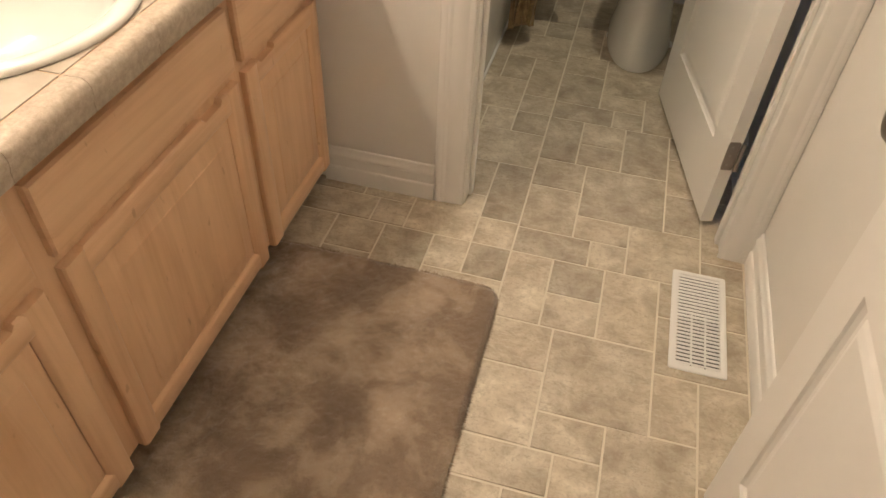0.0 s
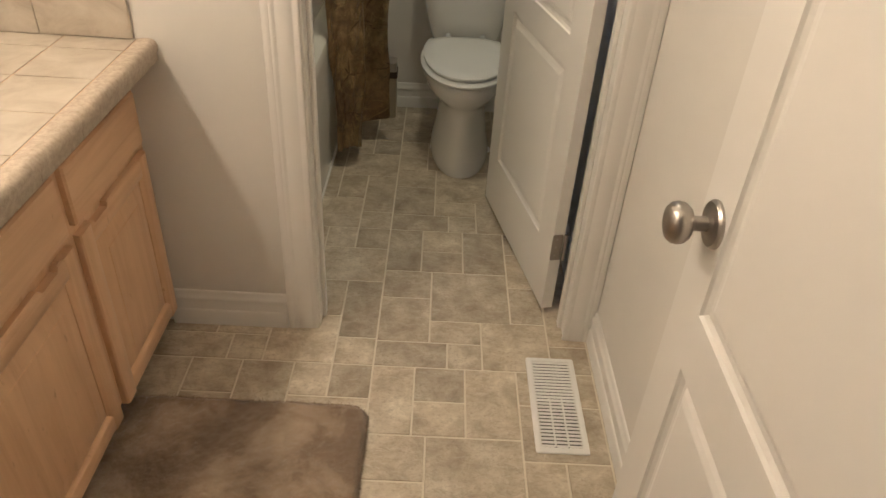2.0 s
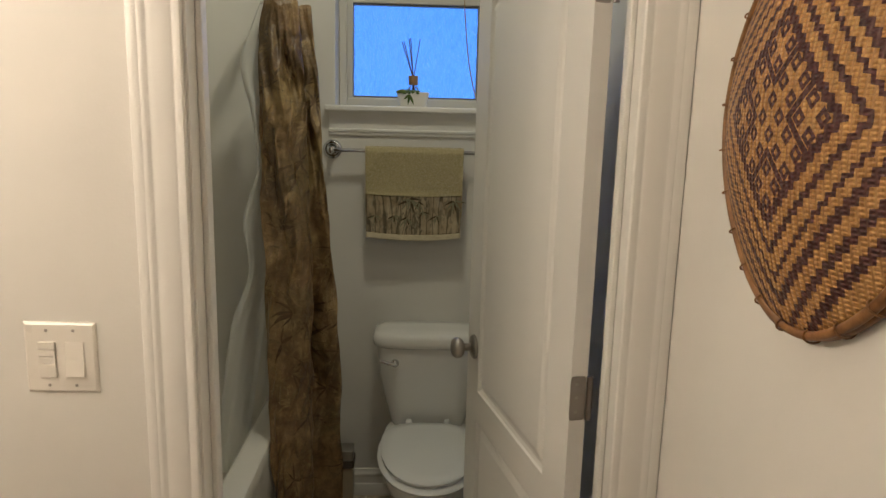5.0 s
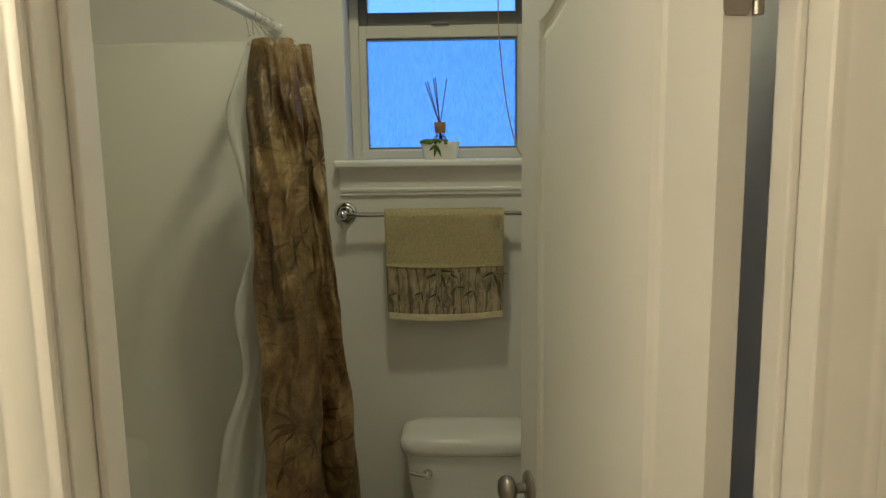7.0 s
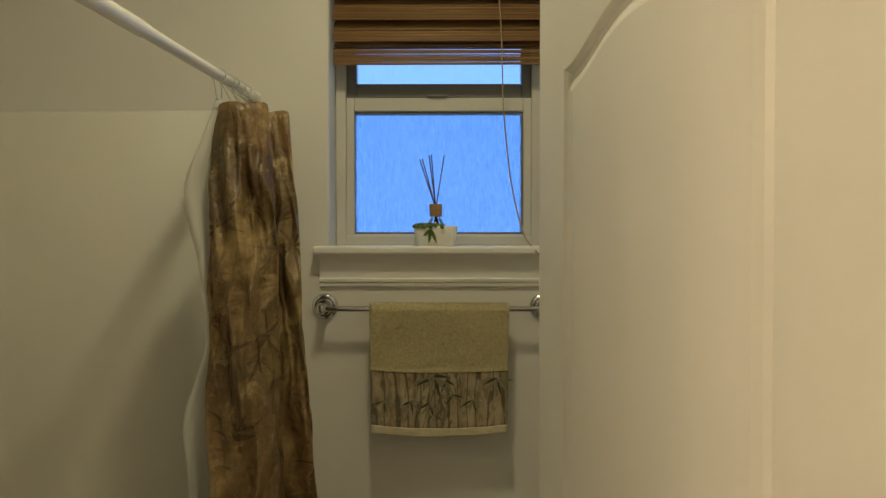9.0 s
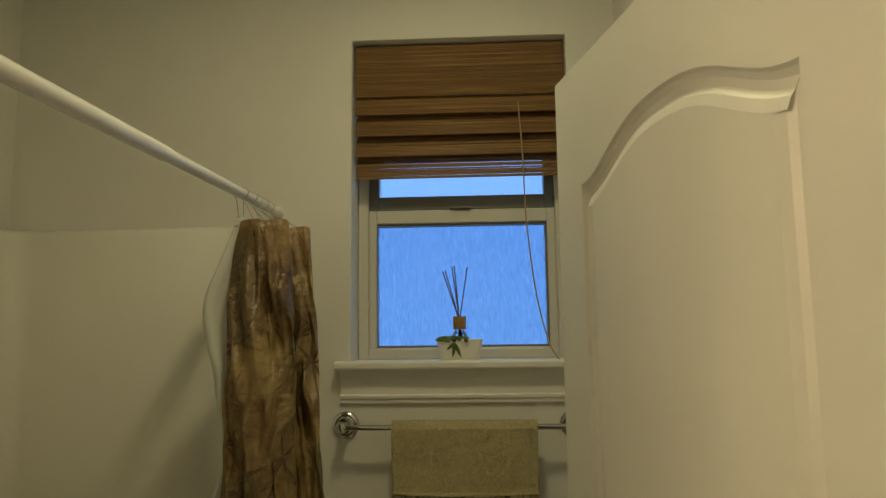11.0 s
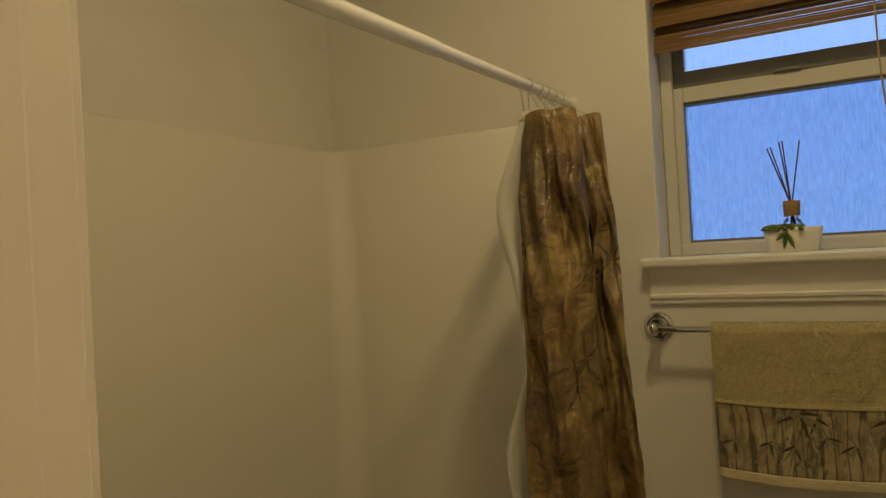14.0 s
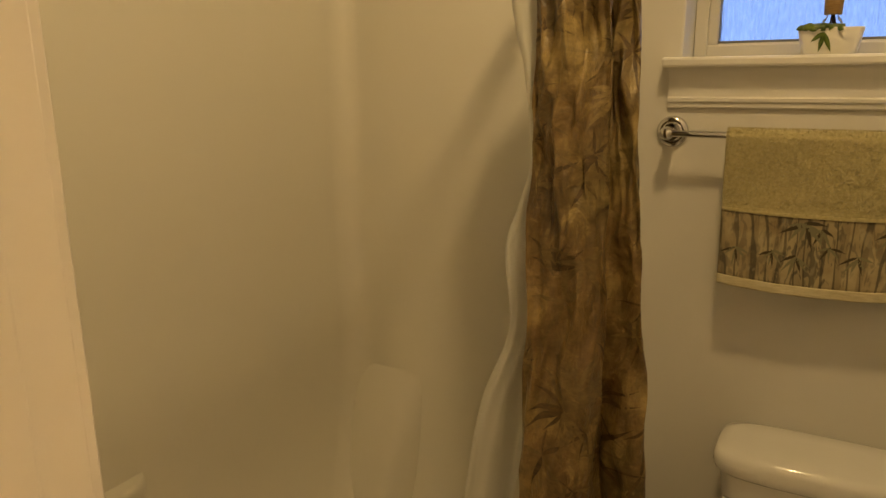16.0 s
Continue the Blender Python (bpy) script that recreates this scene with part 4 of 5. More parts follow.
curtain = thing("shower_curtain", "bronze and gold leaf-print satin shower curtain, pushed open in folds", "shower curtain")
CT_TOP = [(-0.084, 2.935, 0), (-0.040, 2.905, 0), (0.002, 2.905, 0), (0.040, 2.935, 0), (0.004, 2.985, 0), (0.038, 3.000, 0), (0.072, 3.010, 0), (0.020, 3.080, 0), (-0.030, 3.150, 0)]
CT_MID = [(-0.060, 2.815, 0), (-0.012, 2.795, 0), (0.046, 2.805, 0), (0.094, 2.845, 0), (0.060, 2.900, 0), (0.080, 2.925, 0), (0.153, 2.915, 0), (0.105, 2.980, 0), (0.030, 3.040, 0)]
CT_BOT = [(0.000, 2.632, 0), (0.024, 2.640, 0), (0.055, 2.665, 0), (0.088, 2.712, 0), (0.065, 2.800, 0), (0.066, 2.880, 0), (0.196, 2.905, 0), (0.120, 2.970, 0), (0.050, 3.020, 0)]
CTZ = 1.972
cloth = drape(CT_TOP, CT_MID, CT_BOT, CTZ, 0.072, 150, 190, 0.015, 2.0, lambda u: 0.02 * math.sin(u * 9) + (0.035 if u > 0.45 else 0), 0.060)
cl = part("cloth", skin(cloth), CURT, curtain, smooth=180)
so = cl.modifiers.new("thick", "SOLIDIFY")
so.thickness, so.offset = 0.0012, 0.0
bm = bmesh.new()
a = along(CT_TOP, 90)
loft(bm, [[Vector((p.x, p.y - 0.0022, z + heading_edge(i / 90))) for i, p in enumerate(a)] for z in (CTZ + 0.0025, CTZ - 0.020, CTZ - 0.038)], False, False, closed=False)
hd = part("heading", bm, CURT, curtain, smooth=180)
hd.modifiers.new("thick", "SOLIDIFY").thickness = 0.0012
ACROSS, DROP = sum((q - p).length for p, q in zip(cloth[75], cloth[75][1:])), CTZ - 0.06
rnd = random.Random(21)
sprays = [bmesh.new() for _ in LEAF_TONES]
for n in range(84):
    u0, v0 = rnd.uniform(0.0, 0.85), 0.07 + 0.90 * (n + rnd.random()) / 84
    turn, count, size = rnd.uniform(0, 360), rnd.choice((5, 6, 7, 9)), rnd.uniform(0.055, 0.105)
    fan = rnd.choice((130, 200, 320))
    tone = rnd.choice((0, 0, 0, 1, 1, 2))
    for k in range(count):
        pick = tone if rnd.random() < 0.7 else 1
        printed_leaf(sprays[pick], cloth, u0, v0, turn + fan * (k / (count - 1) - 0.5) + rnd.uniform(-7, 7), size * rnd.uniform(0.6, 1.15), size * rnd.uniform(0.035, 0.075), ACROSS, DROP, 0.0011 + 0.0002 * pick + 0.0001 * (n % 3))
for bm, mt in zip(sprays, LEAF_TONES):
    tagged(part("leaf_print", bm, mt, curtain, smooth=180, normals=False), kind="stuff")

liner = thing("curtain_liner", "white vinyl curtain liner hanging inside the tub", "curtain liner")
FREE = along([(-0.076, 1.985, 0), (-0.112, 1.89, 0), (-0.150, 1.79, 0), (-0.142, 1.70, 0), (-0.122, 1.62, 0), (-0.103, 1.44, 0), (-0.128, 1.34, 0), (-0.156, 1.235, 0), (-0.136, 1.06, 0), (-0.196, 0.88, 0), (-0.226, 0.66, 0), (-0.255, 0.34, 0)], 110)
rows, band = [], []
for p in FREE:
    row = []
    for i in range(49):
        u = i / 48
        fold = 0.016 * math.sin(u * 8.5 + p.y * 2.2) * u + 0.010 * noise.noise((u * 5, p.y * 4, 7.0))
        row.append(Vector((p.x + (-0.03 + 0.14 * min(0, p.y - 1.3) - p.x) * u, 2.905 + 0.085 * u + fold + 0.022 * math.exp(-u * 16) - 0.10 * max(0, 1.3 - p.y), p.y)))
    rows.append(row)
    if len(band) < 4:
        band.append([q + Vector((0, -0.0012, 0)) for q in row])
part("sheet", skin(rows), LINER, liner, smooth=180).modifiers.new("thick", "SOLIDIFY").thickness = 0.0008
part("heading", skin(band), LINER, liner, smooth=180).modifiers.new("thick", "SOLIDIFY").thickness = 0.0008

for i, k in enumerate((0.800, 0.842, 0.872, 0.905, 0.940)):
    c = RODA.lerp(RODB, k)
    hook = thing("curtain_ring", "chrome wire curtain hook over the rod", "curtain ring", "rings on the shower rod")
    bm = bmesh.new()
    tilt = 0.35 * math.sin(i * 2.4)
    pts = []
    for j in range(15):
        a = radians(-150 + 300 * j / 14 + 90)
        pts.append(c + Vector((0.017 * math.cos(a), 0.010 * math.cos(a) * tilt, 0.017 * math.sin(a))))
    back = -0.040 + 0.004 * i
    pts = [Vector((p.x, p.y + back * (c.z + 0.0155 - p.z) / 0.070, p.z)) for p in pts]
    pts = [c + Vector((0.006 + 0.018 * i, back, -0.068))] + pts[::-1] + [c + Vector((0.014 + 0.018 * i, back * 0.8, -0.060))]
    tube(bm, pts, 0.0011, 6)
    part("wire", bm, CHROME, hook, smooth=60)
    bm = bmesh.new()
    lathe(bm, [(0.0005, -0.004), (0.003, -0.003), (0.0042, 0), (0.003, 0.003), (0.0005, 0.004)], Matrix.Translation(pts[0] + Vector((0, -0.002, 0.002))), 10)
    part("bead", bm, CHROME, hook, smooth=80)

# ---- towel bar and towel ----
bar = thing("towel_bar", "chrome towel bar with round flanges on the wall", "towel bar")
BZ, BY = 1.476, 3.222
for x in (0.110, 0.722):
    m = Matrix.Translation((x, BACKY, BZ)) @ pose(0, 0, 0, 90, 0, 0)
    bm = bmesh.new()
    lathe(bm, [(0.037, 0.0), (0.037, 0.003), (0.034, 0.008), (0.028, 0.010), (0.025, 0.0075), (0.022, 0.008), (0.019, 0.013), (0.0145, 0.020), (0.012, 0.034), (0.0125, 0.050), (0.015, 0.058), (0.016, 0.068), (0.014, 0.076), (0.008, 0.081), (0.001, 0.082)], m, 32)
    part("flange", bm, CHROME, bar, smooth=50)
bm = bmesh.new()
tube(bm, [(0.112, BY, BZ), (0.720, BY, BZ)], 0.0075, 16)
part("rail", bm, CHROME, bar, smooth=60)

TERRY = Nodes("khaki_terry")
tn = TERRY.noise(150, 4, 0.65)
TERRY.bump(TERRY.noise(480, 2), 0.6, 0.0015)
TERRY.bump(TERRY.noise(60, 3), 0.5, 0.006)
TERRY = TERRY.done(TERRY.ramp(tn, [(0.3, (0.43, 0.365, 0.19)), (0.55, (0.54, 0.47, 0.265)), (0.75, (0.64, 0.57, 0.35))]), 0.95, Sheen_Weight=0.6)
HEM = Nodes("cream_hem")
hn = HEM.noise(200, 2, 0.6, HEM.vec((0.2, 1, 1)))
HEM.bump(hn, 0.5, 0.002)
HEM = HEM.done(HEM.ramp(hn, [(0.3, (0.56, 0.49, 0.32)), (0.7, (0.68, 0.61, 0.43))]), 0.9)
# bamboo print: stalks, joints and leaf sprays on a sandy ground
BAMB = Nodes("bamboo_print")
xyz = BAMB.split(BAMB.coord.outputs["Object"])
ground = BAMB.ramp(BAMB.noise(16, 3), [(0.3, (0.30, 0.225, 0.13)), (0.55, (0.44, 0.355, 0.22)), (0.8, (0.55, 0.465, 0.31))])
stalk = BAMB.ramp(BAMB.wave(5.5, 5.0, BAMB.vec((1, 1, 0.12)), "X", 2.0, 2.5), [(0.70, (0, 0, 0)), (0.80, (1, 1, 1))])
thin = BAMB.ramp(BAMB.wave(11.0, 8.0, BAMB.vec((1, 1, 0.16), offset=(0.3, 0, 0)), "X", 2.0, 2.0), [(0.88, (0, 0, 0)), (0.95, (1, 1, 1))])
spray = BAMB.ramp(BAMB.noise(1.0, 2, 0.5, BAMB.vec((70, 70, 24), turn=(0, 32, 0)), 1.2), [(0.50, (0, 0, 0)), (0.58, (1, 1, 1))])
mid = BAMB.ramp(BAMB.math("ABSOLUTE", BAMB.math("SUBTRACT", xyz[0], 0.432)), [(0.03, (1, 1, 1)), (0.09, (0, 0, 0))])
bc = BAMB.mix(BAMB.math("MULTIPLY", stalk, 0.30), ground, (0.115, 0.085, 0.05, 1))
bc = BAMB.mix(BAMB.math("MULTIPLY", thin, 0.65), bc, (0.045, 0.038, 0.028, 1))
bc = BAMB.mix(BAMB.math("MULTIPLY", spray, BAMB.math("MULTIPLY_ADD", mid, 0.3, 0.40)), bc, (0.07, 0.065, 0.05, 1))
pale = BAMB.ramp(BAMB.noise(1.0, 2, 0.5, BAMB.vec((48, 48, 20), turn=(0, -28, 0), offset=(3, 0, 1)), 0.4), [(0.60, (0, 0, 0)), (0.66, (1, 1, 1))])
bc = BAMB.mix(BAMB.math("MULTIPLY", pale, 0.3), bc, (0.50, 0.45, 0.32, 1))
BAMB.bump(BAMB.noise(240, 2), 0.3, 0.001)
BAMB = BAMB.done(bc, 0.85)

towel = thing("hand_towel", "khaki terry hand towel with a bamboo-print band, folded over the bar", "towel")
TX0, TX1 = 0.243, 0.622


def towel_point(u, s):
    """u across, s down the front from the bar's top (negative: down the back)."""
    r = 0.0125
    x = TX0 + (TX1 - TX0) * u + 0.006 * max(s, 0) / 0.34 * (1 - 2 * u)
    q = math.pi / 2 * r
    if abs(s) < q:
        a = s / r
        y, z = BY - r * math.sin(a), BZ + r * math.cos(a)
    else:
        y, z = BY - math.copysign(r, s), BZ - (abs(s) - q)
    fall = max(abs(s) - q, 0) / 0.33
    if s > 0:
        y += -0.004 * math.sin(u * 5 + 1) * fall - 0.004 * fall + 0.0035 * noise.noise((u * 7, s * 14, 1.0))
        z -= 0.012 * fall * (1 - (2 * u - 1) ** 2)
    else:
        y += 0.010 * fall
    return Vector((x, y, z))


def towel_piece(name, s0, s1, material, thick, ns, lift=0.0, label="", u0=0.0, u1=1.0):
    bm = bmesh.new()
    rows = [[towel_point(u0 + (u1 - u0) * i / 40, s0 + (s1 - s0) * j / ns) + Vector((0, -lift, 0)) for i in range(41)] for j in range(ns + 1)]
    loft(bm, rows, False, False, closed=False)
    ob = part(name, bm, material, towel, label, smooth=180)
    m = ob.modifiers.new("thick", "SOLIDIFY")
    m.thickness, m.offset = thick, 0
    return ob


towel_piece("terry", -0.27, 0.180, TERRY, 0.008, 60)
towel_piece("upper_trim", 0.176, 0.184, TERRY, 0.009, 4, 0.001)
towel_piece("printed_band", 0.182, 0.332, BAMB, 0.006, 20, 0, "bamboo-print woven band")
SAGE = painted("sage_thread", (0.25, 0.235, 0.145), 0.9, 0.15, 300, 0.2)
UMBER = painted("umber_thread", (0.075, 0.055, 0.032), 0.9, 0.15, 300, 0.2)


def woven_leaf(u, s, direction, length, width, material):
    """A leaf woven into the band, from (u, s) along an angle in degrees below the horizontal."""
    bm = bmesh.new()
    ca, sa = math.cos(radians(direction)), math.sin(radians(direction))
    rows = []
    for i in range(8):
        t = i / 7
        w = width * math.sin(math.pi * min(0.97, t + 0.03) ** 0.75)
        l, droop = length * t, 0.15 * length * t * t
        row = []
        for k in (-1, 0, 1):
            dx, ds = l * ca - k * w * sa, l * sa + k * w * ca + droop
            row.append(towel_point(u + dx / (TX1 - TX0), min(max(s + ds, 0.187), 0.328)) + Vector((0, -0.0036, 0)))
        rows.append(row)
    loft(bm, rows, False, False, closed=False)
    part("woven_leaf", bm, material, towel)


rnd = random.Random(31)
for u0, s0, count, size, spread in ((0.10, 0.265, 6, 0.034, 75), (0.46, 0.196, 8, 0.050, 95), (0.30, 0.258, 6, 0.036, 80), (0.43, 0.268, 6, 0.040, 70), (0.74, 0.262, 6, 0.036, 75), (0.60, 0.240, 5, 0.032, 85), (0.92, 0.205, 6, 0.045, 80), (0.55, 0.205, 5, 0.040, 60)):
    for k in range(count):
        woven_leaf(u0 + rnd.uniform(-0.008, 0.008), s0 + rnd.uniform(-0.004, 0.004), 90 - spread + 2 * spread * k / (count - 1) + rnd.uniform(-8, 8), size * rnd.uniform(0.7, 1.1), size * 0.085, (SAGE, SAGE, UMBER)[(k + count) % 3])
towel_piece("hem", 0.330, 0.352, HEM, 0.009, 6, 0.0005)
rnd = random.Random(9)
vs, fs = [], []
for _ in range(9000):
    u, s = rnd.random(), rnd.uniform(-0.02, 0.168)
    p = towel_point(u, s) + Vector((0, -0.004, 0.004 if s < 0.02 else 0))
    a = rnd.uniform(0, math.pi)
    w = Vector((math.cos(a), 0, math.sin(a))) * 0.0011
    d = Vector((rnd.gauss(0, 0.0014), -0.0035, rnd.gauss(-0.0005, 0.0014)))
    if s < 0.02:
        d = Vector((d.x, d.z, 0.0035))
    k = len(vs)
    vs += [p - w, p + w, p + d]
    fs.append((k, k + 1, k + 2))
me = bpy.data.meshes.new("nap")
me.from_pydata([tuple(v) for v in vs], [], fs)
me.materials.append(TERRY)
nap = new("nap", me)
nap.parent = towel
tagged(nap, kind="stuff")

# ---- bamboo shade ----
BAMBOO = Nodes("bamboo_strip")
gr = BAMBOO.noise(1.0, 5, 0.65, BAMBOO.vec((3.2, 120, 120), offset=BAMBOO.math("MULTIPLY", BAMBOO.random(), 9.0)), 0.3)
bcol = BAMBOO.ramp(gr, [(0.25, (0.085, 0.040, 0.014)), (0.48, (0.20, 0.105, 0.036)), (0.68, (0.33, 0.19, 0.07)), (0.85, (0.45, 0.29, 0.12))])
bcol = BAMBOO.mix(BAMBOO.math("MULTIPLY", BAMBOO.random(), 0.45), bcol, (0.15, 0.075, 0.024, 1))
node = BAMBOO.ramp(BAMBOO.noise(1.0, 1, 0.5, BAMBOO.vec((11, 60, 60), offset=(5, 0, 0))), [(0.70, (0, 0, 0)), (0.75, (1, 1, 1))])
bcol = BAMBOO.mix(BAMBOO.math("MULTIPLY", node, 0.75), bcol, (0.05, 0.022, 0.008, 1))
BAMBOO.bump(gr, 0.5, 0.001)
BAMBOO = BAMBOO.done(bcol, 0.42)
shade = thing("bamboo_shade", "brown woven bamboo roman shade, half raised in folds", "window shade")
SHX0, SHX1 = 0.128, 0.731
sme = bpy.data.meshes.new("slat")
bm = bmesh.new()
loft(bm, [[Vector((x, 0.0016 * math.cos(a), 0.0026 * math.sin(a))) for a in [2 * math.pi * k / 6 for k in range(6)]] for x in (SHX0, 0.33, 0.53, SHX1)])
bmesh.ops.recalc_face_normals(bm, faces=bm.faces)
bm.to_mesh(sme)
bm.free()
sme.materials.append(BAMBOO)
rnd = random.Random(3)
FOLDS = [(2.556, 2.404, 3.322, 3.318), (2.404, 2.349, 3.332, 3.314), (2.347, 2.287, 3.345, 3.316), (2.285, 2.226, 3.347, 3.318), (2.224, 2.162, 3.345, 3.330)]
for n, (za, zb, ya, yb) in enumerate(FOLDS):
    cnt = round((za - zb) / 0.0045)
    for i in range(cnt):
        u = i / max(1, cnt - 1)
        if n == 4 and 0.15 < u < 0.75 and rnd.random() < 0.32:
            continue
        sl = new("slat", sme)
        sl.location = (0, ya + (yb - ya) * u + rnd.gauss(0, 0.0004), za + (zb - za) * u + 0.0022)
        sl.rotation_euler = (0, 0.0015 * rnd.gauss(0, 1), 0)
        sl.parent = shade
for n, (za, zb, ya, yb) in enumerate(FOLDS[:4]):
    bm = bmesh.new()
    loft(bm, [[Vector((SHX0 + 0.003, ya + 0.003, za)), Vector((SHX1 - 0.003, ya + 0.003, za))], [Vector((SHX0 + 0.003, yb + 0.003, zb)), Vector((SHX1 - 0.003, yb + 0.003, zb))]], False, False, closed=False)
    ob = part("backing", bm, BAMBOO, shade)
    ob.modifiers.new("thick", "SOLIDIFY").thickness = 0.0012
bm = boxes((SHX0 + 0.002, SHX1 - 0.002, 3.3535, 3.3555, 2.218, 2.560))
part("back_sheet", bm, BAMBOO, shade)
part("head_rail", boxes((SHX0, SHX1, 3.326, 3.352, 2.535, 2.562)), BAMBOO, shade)
STRING = painted("cotton_string", (0.40, 0.29, 0.16), 0.9, 0.3, 400, 0.1)
for x in [0.16 + 0.055 * i for i in range(11)]:
    bm = bmesh.new()
    tube(bm, [(x, ya + 0.0, z) for z, ya in ((2.226, 3.3445), (2.19, 3.337), (2.160, 3.328))], 0.0007, 5)
    part("stitch", bm, STRING, shade)
cord = thing("blind_cord", "thin tan cord hanging from the bamboo shade", "cord")
bm = bmesh.new()
tube(bm, along([(0.598, 3.310, 2.375), (0.607, 3.309, 2.23), (0.612, 3.309, 2.05), (0.622, 3.308, 1.93), (0.634, 3.306, 1.83), (0.652, 3.302, 1.74), (0.672, 3.285, 1.672), (0.700, 3.240, 1.630), (0.735, 3.236, 1.596), (0.752, 3.25, 1.50)], 60), 0.0021, 6)
part("string", bm, STRING, cord, smooth=60)

# ---- reed diffuser in a planter dish on the sill ----
CER = painted("white_ceramic", (0.78, 0.76, 0.70), 0.35, 0.05, 60, 0.03)
LEAF = Nodes("green_leaf")
LEAF = LEAF.done(LEAF.ramp(LEAF.noise(60, 3), [(0.3, (0.035, 0.075, 0.012)), (0.7, (0.14, 0.20, 0.04))]), 0.45)
CORK = Nodes("wooden_collar")
cn = CORK.noise(1.0, 4, 0.6, CORK.vec((60, 60, 400)))
CORK = CORK.done(CORK.ramp(cn, [(0.3, (0.28, 0.155, 0.06)), (0.7, (0.42, 0.26, 0.12))]), 0.6)
REED = painted("reed", (0.115, 0.055, 0.040), 0.7, 0.2, 300, 0.2)
CLEAR = Nodes("clear_glass")
CLEAR = CLEAR.done((0.97, 0.98, 0.98, 1), 0.02, Transmission_Weight=1.0, IOR=1.25)
SZ, DX, DY = 1.6466, 0.421, 3.330
dish = thing("planter_dish", "white tapered ceramic dish with painted leaves on the sill", "dish")
bm = bmesh.new()
loft(bm, [superring(DX, DY, hx, hy, SZ + z, 40, 7) for hx, hy, z in ((0.052, 0.026, 0.0), (0.054, 0.028, 0.003), (0.064, 0.034, 0.054), (0.063, 0.033, 0.056), (0.060, 0.030, 0.054), (0.054, 0.025, 0.012))])
part("bowl", bm, CER, dish, smooth=40)


def leaf(bm, base, tip, width):
    a, b = Vector(base), Vector(tip)
    d = b - a
    side = d.cross(Vector((0, 1, 0))).normalized() * width
    n = 7
    rows = []
    for i in range(n + 1):
        t = i / n
        w = math.sin(math.pi * t ** 0.8) * 1.0
        c = a + d * t
        rows.append([c - side * w, c + Vector((0, -0.0012 * w, 0)), c + side * w])
    loft(bm, rows, False, False, closed=False)


for tip in ((-0.024, -0.020), (-0.008, -0.042), (0.016, -0.042)):
    bm = bmesh.new()
    bx, bz = DX - 0.012, SZ + 0.047
    dy = lambda z: DY - 0.0287 - (z - SZ) * 0.116
    leaf(bm, (bx, dy(bz) - 0.001, bz), (bx + tip[0], dy(bz + tip[1]) - 0.001, bz + tip[1]), 0.0048)
    part("leaf", bm, LEAF, dish)
moss = thing("foliage_sprig", "green artificial leaf sprig lying across the dish", "foliage")
rnd = random.Random(12)
for i in range(22):
    bm = bmesh.new()
    x = DX - 0.058 + 0.082 * i / 21
    b = Vector((x, DY - 0.030 + rnd.uniform(-0.004, 0.012), SZ + 0.050 + rnd.uniform(0, 0.010)))
    leaf(bm, b + Vector((0, -0.004, 0.003)), b + Vector((rnd.uniform(-0.024, 0.024), rnd.uniform(-0.012, -0.006), rnd.uniform(-0.006, 0.006))), 0.0056)
    part("leaf", bm, LEAF, moss)
bm = bmesh.new()
tube(bm, [(DX - 0.058, DY - 0.024, SZ + 0.055), (DX - 0.02, DY - 0.025, SZ + 0.056), (DX + 0.026, DY - 0.024, SZ + 0.055)], [0.008, 0.010, 0.008], 8)
part("stem", bm, LEAF, moss)
dif = thing("reed_diffuser", "clear glass reed diffuser with a wooden collar and dark reeds", "diffuser")
m = pose(DX, DY, SZ)
bm = bmesh.new()
lathe(bm, [(0.016, 0.0125), (0.021, 0.018), (0.0255, 0.035), (0.0250, 0.055), (0.019, 0.072), (0.0115, 0.080), (0.0105, 0.086)], m)
part("bottle", bm, CLEAR, dif, smooth=60)
bm = bmesh.new()
lathe(bm, [(0.0165, 0.083), (0.0175, 0.085), (0.0190, 0.115), (0.0180, 0.119), (0.008, 0.119)], m)
part("collar", bm, CORK, dif, smooth=40)
for dx, dy, h in ((-0.046, 0.004, 0.247), (-0.039, 0.012, 0.250), (-0.019, -0.006, 0.258), (-0.013, 0.008, 0.262), (0.024, 0.0, 0.258)):
    bm = bmesh.new()
    tube(bm, [(DX - dx * 0.22, DY - dy * 0.3, SZ + 0.03), (DX + dx * 0.08, DY + dy * 0.1, SZ + 0.118), (DX + dx, DY + dy, SZ + h)], 0.0017, 6)
    part("reed", bm, REED, dif)


# ---- switch plate ----
sw = thing("switch_plate", "almond double-gang wall switch plate beside the doorway", "light switch")
SX0, SX1, SZ0, SZ1 = -0.221, -0.098, 1.133, 1.261
bm = bmesh.new()
loft(bm, [[Vector((x, Y0 - h, z)) for x, z in ((SX0 + d, SZ0 + d), (SX1 - d, SZ0 + d), (SX1 - d, SZ1 - d), (SX0 + d, SZ1 - d))] for d, h in ((0, 0), (0, 0.0015), (0.0012, 0.0035), (0.005, 0.006), (0.008, 0.0062))])
part("plate", bm, PLASTIC, sw, smooth=25)
xa, xb = SX0 + 0.0395, SX1 - 0.0375
for k, (za, zb) in enumerate(((1.2130, 1.2258), (1.2004, 1.2126), (1.1878, 1.2000), (1.162, 1.1874))):
    bm = boxes((xa - 0.0145, xa + 0.0145, Y0 - 0.0105, Y0 - 0.005, za, zb))
    part("button", bm, PLASTIC, sw, bevel=0.0012)
bm = bmesh.new()
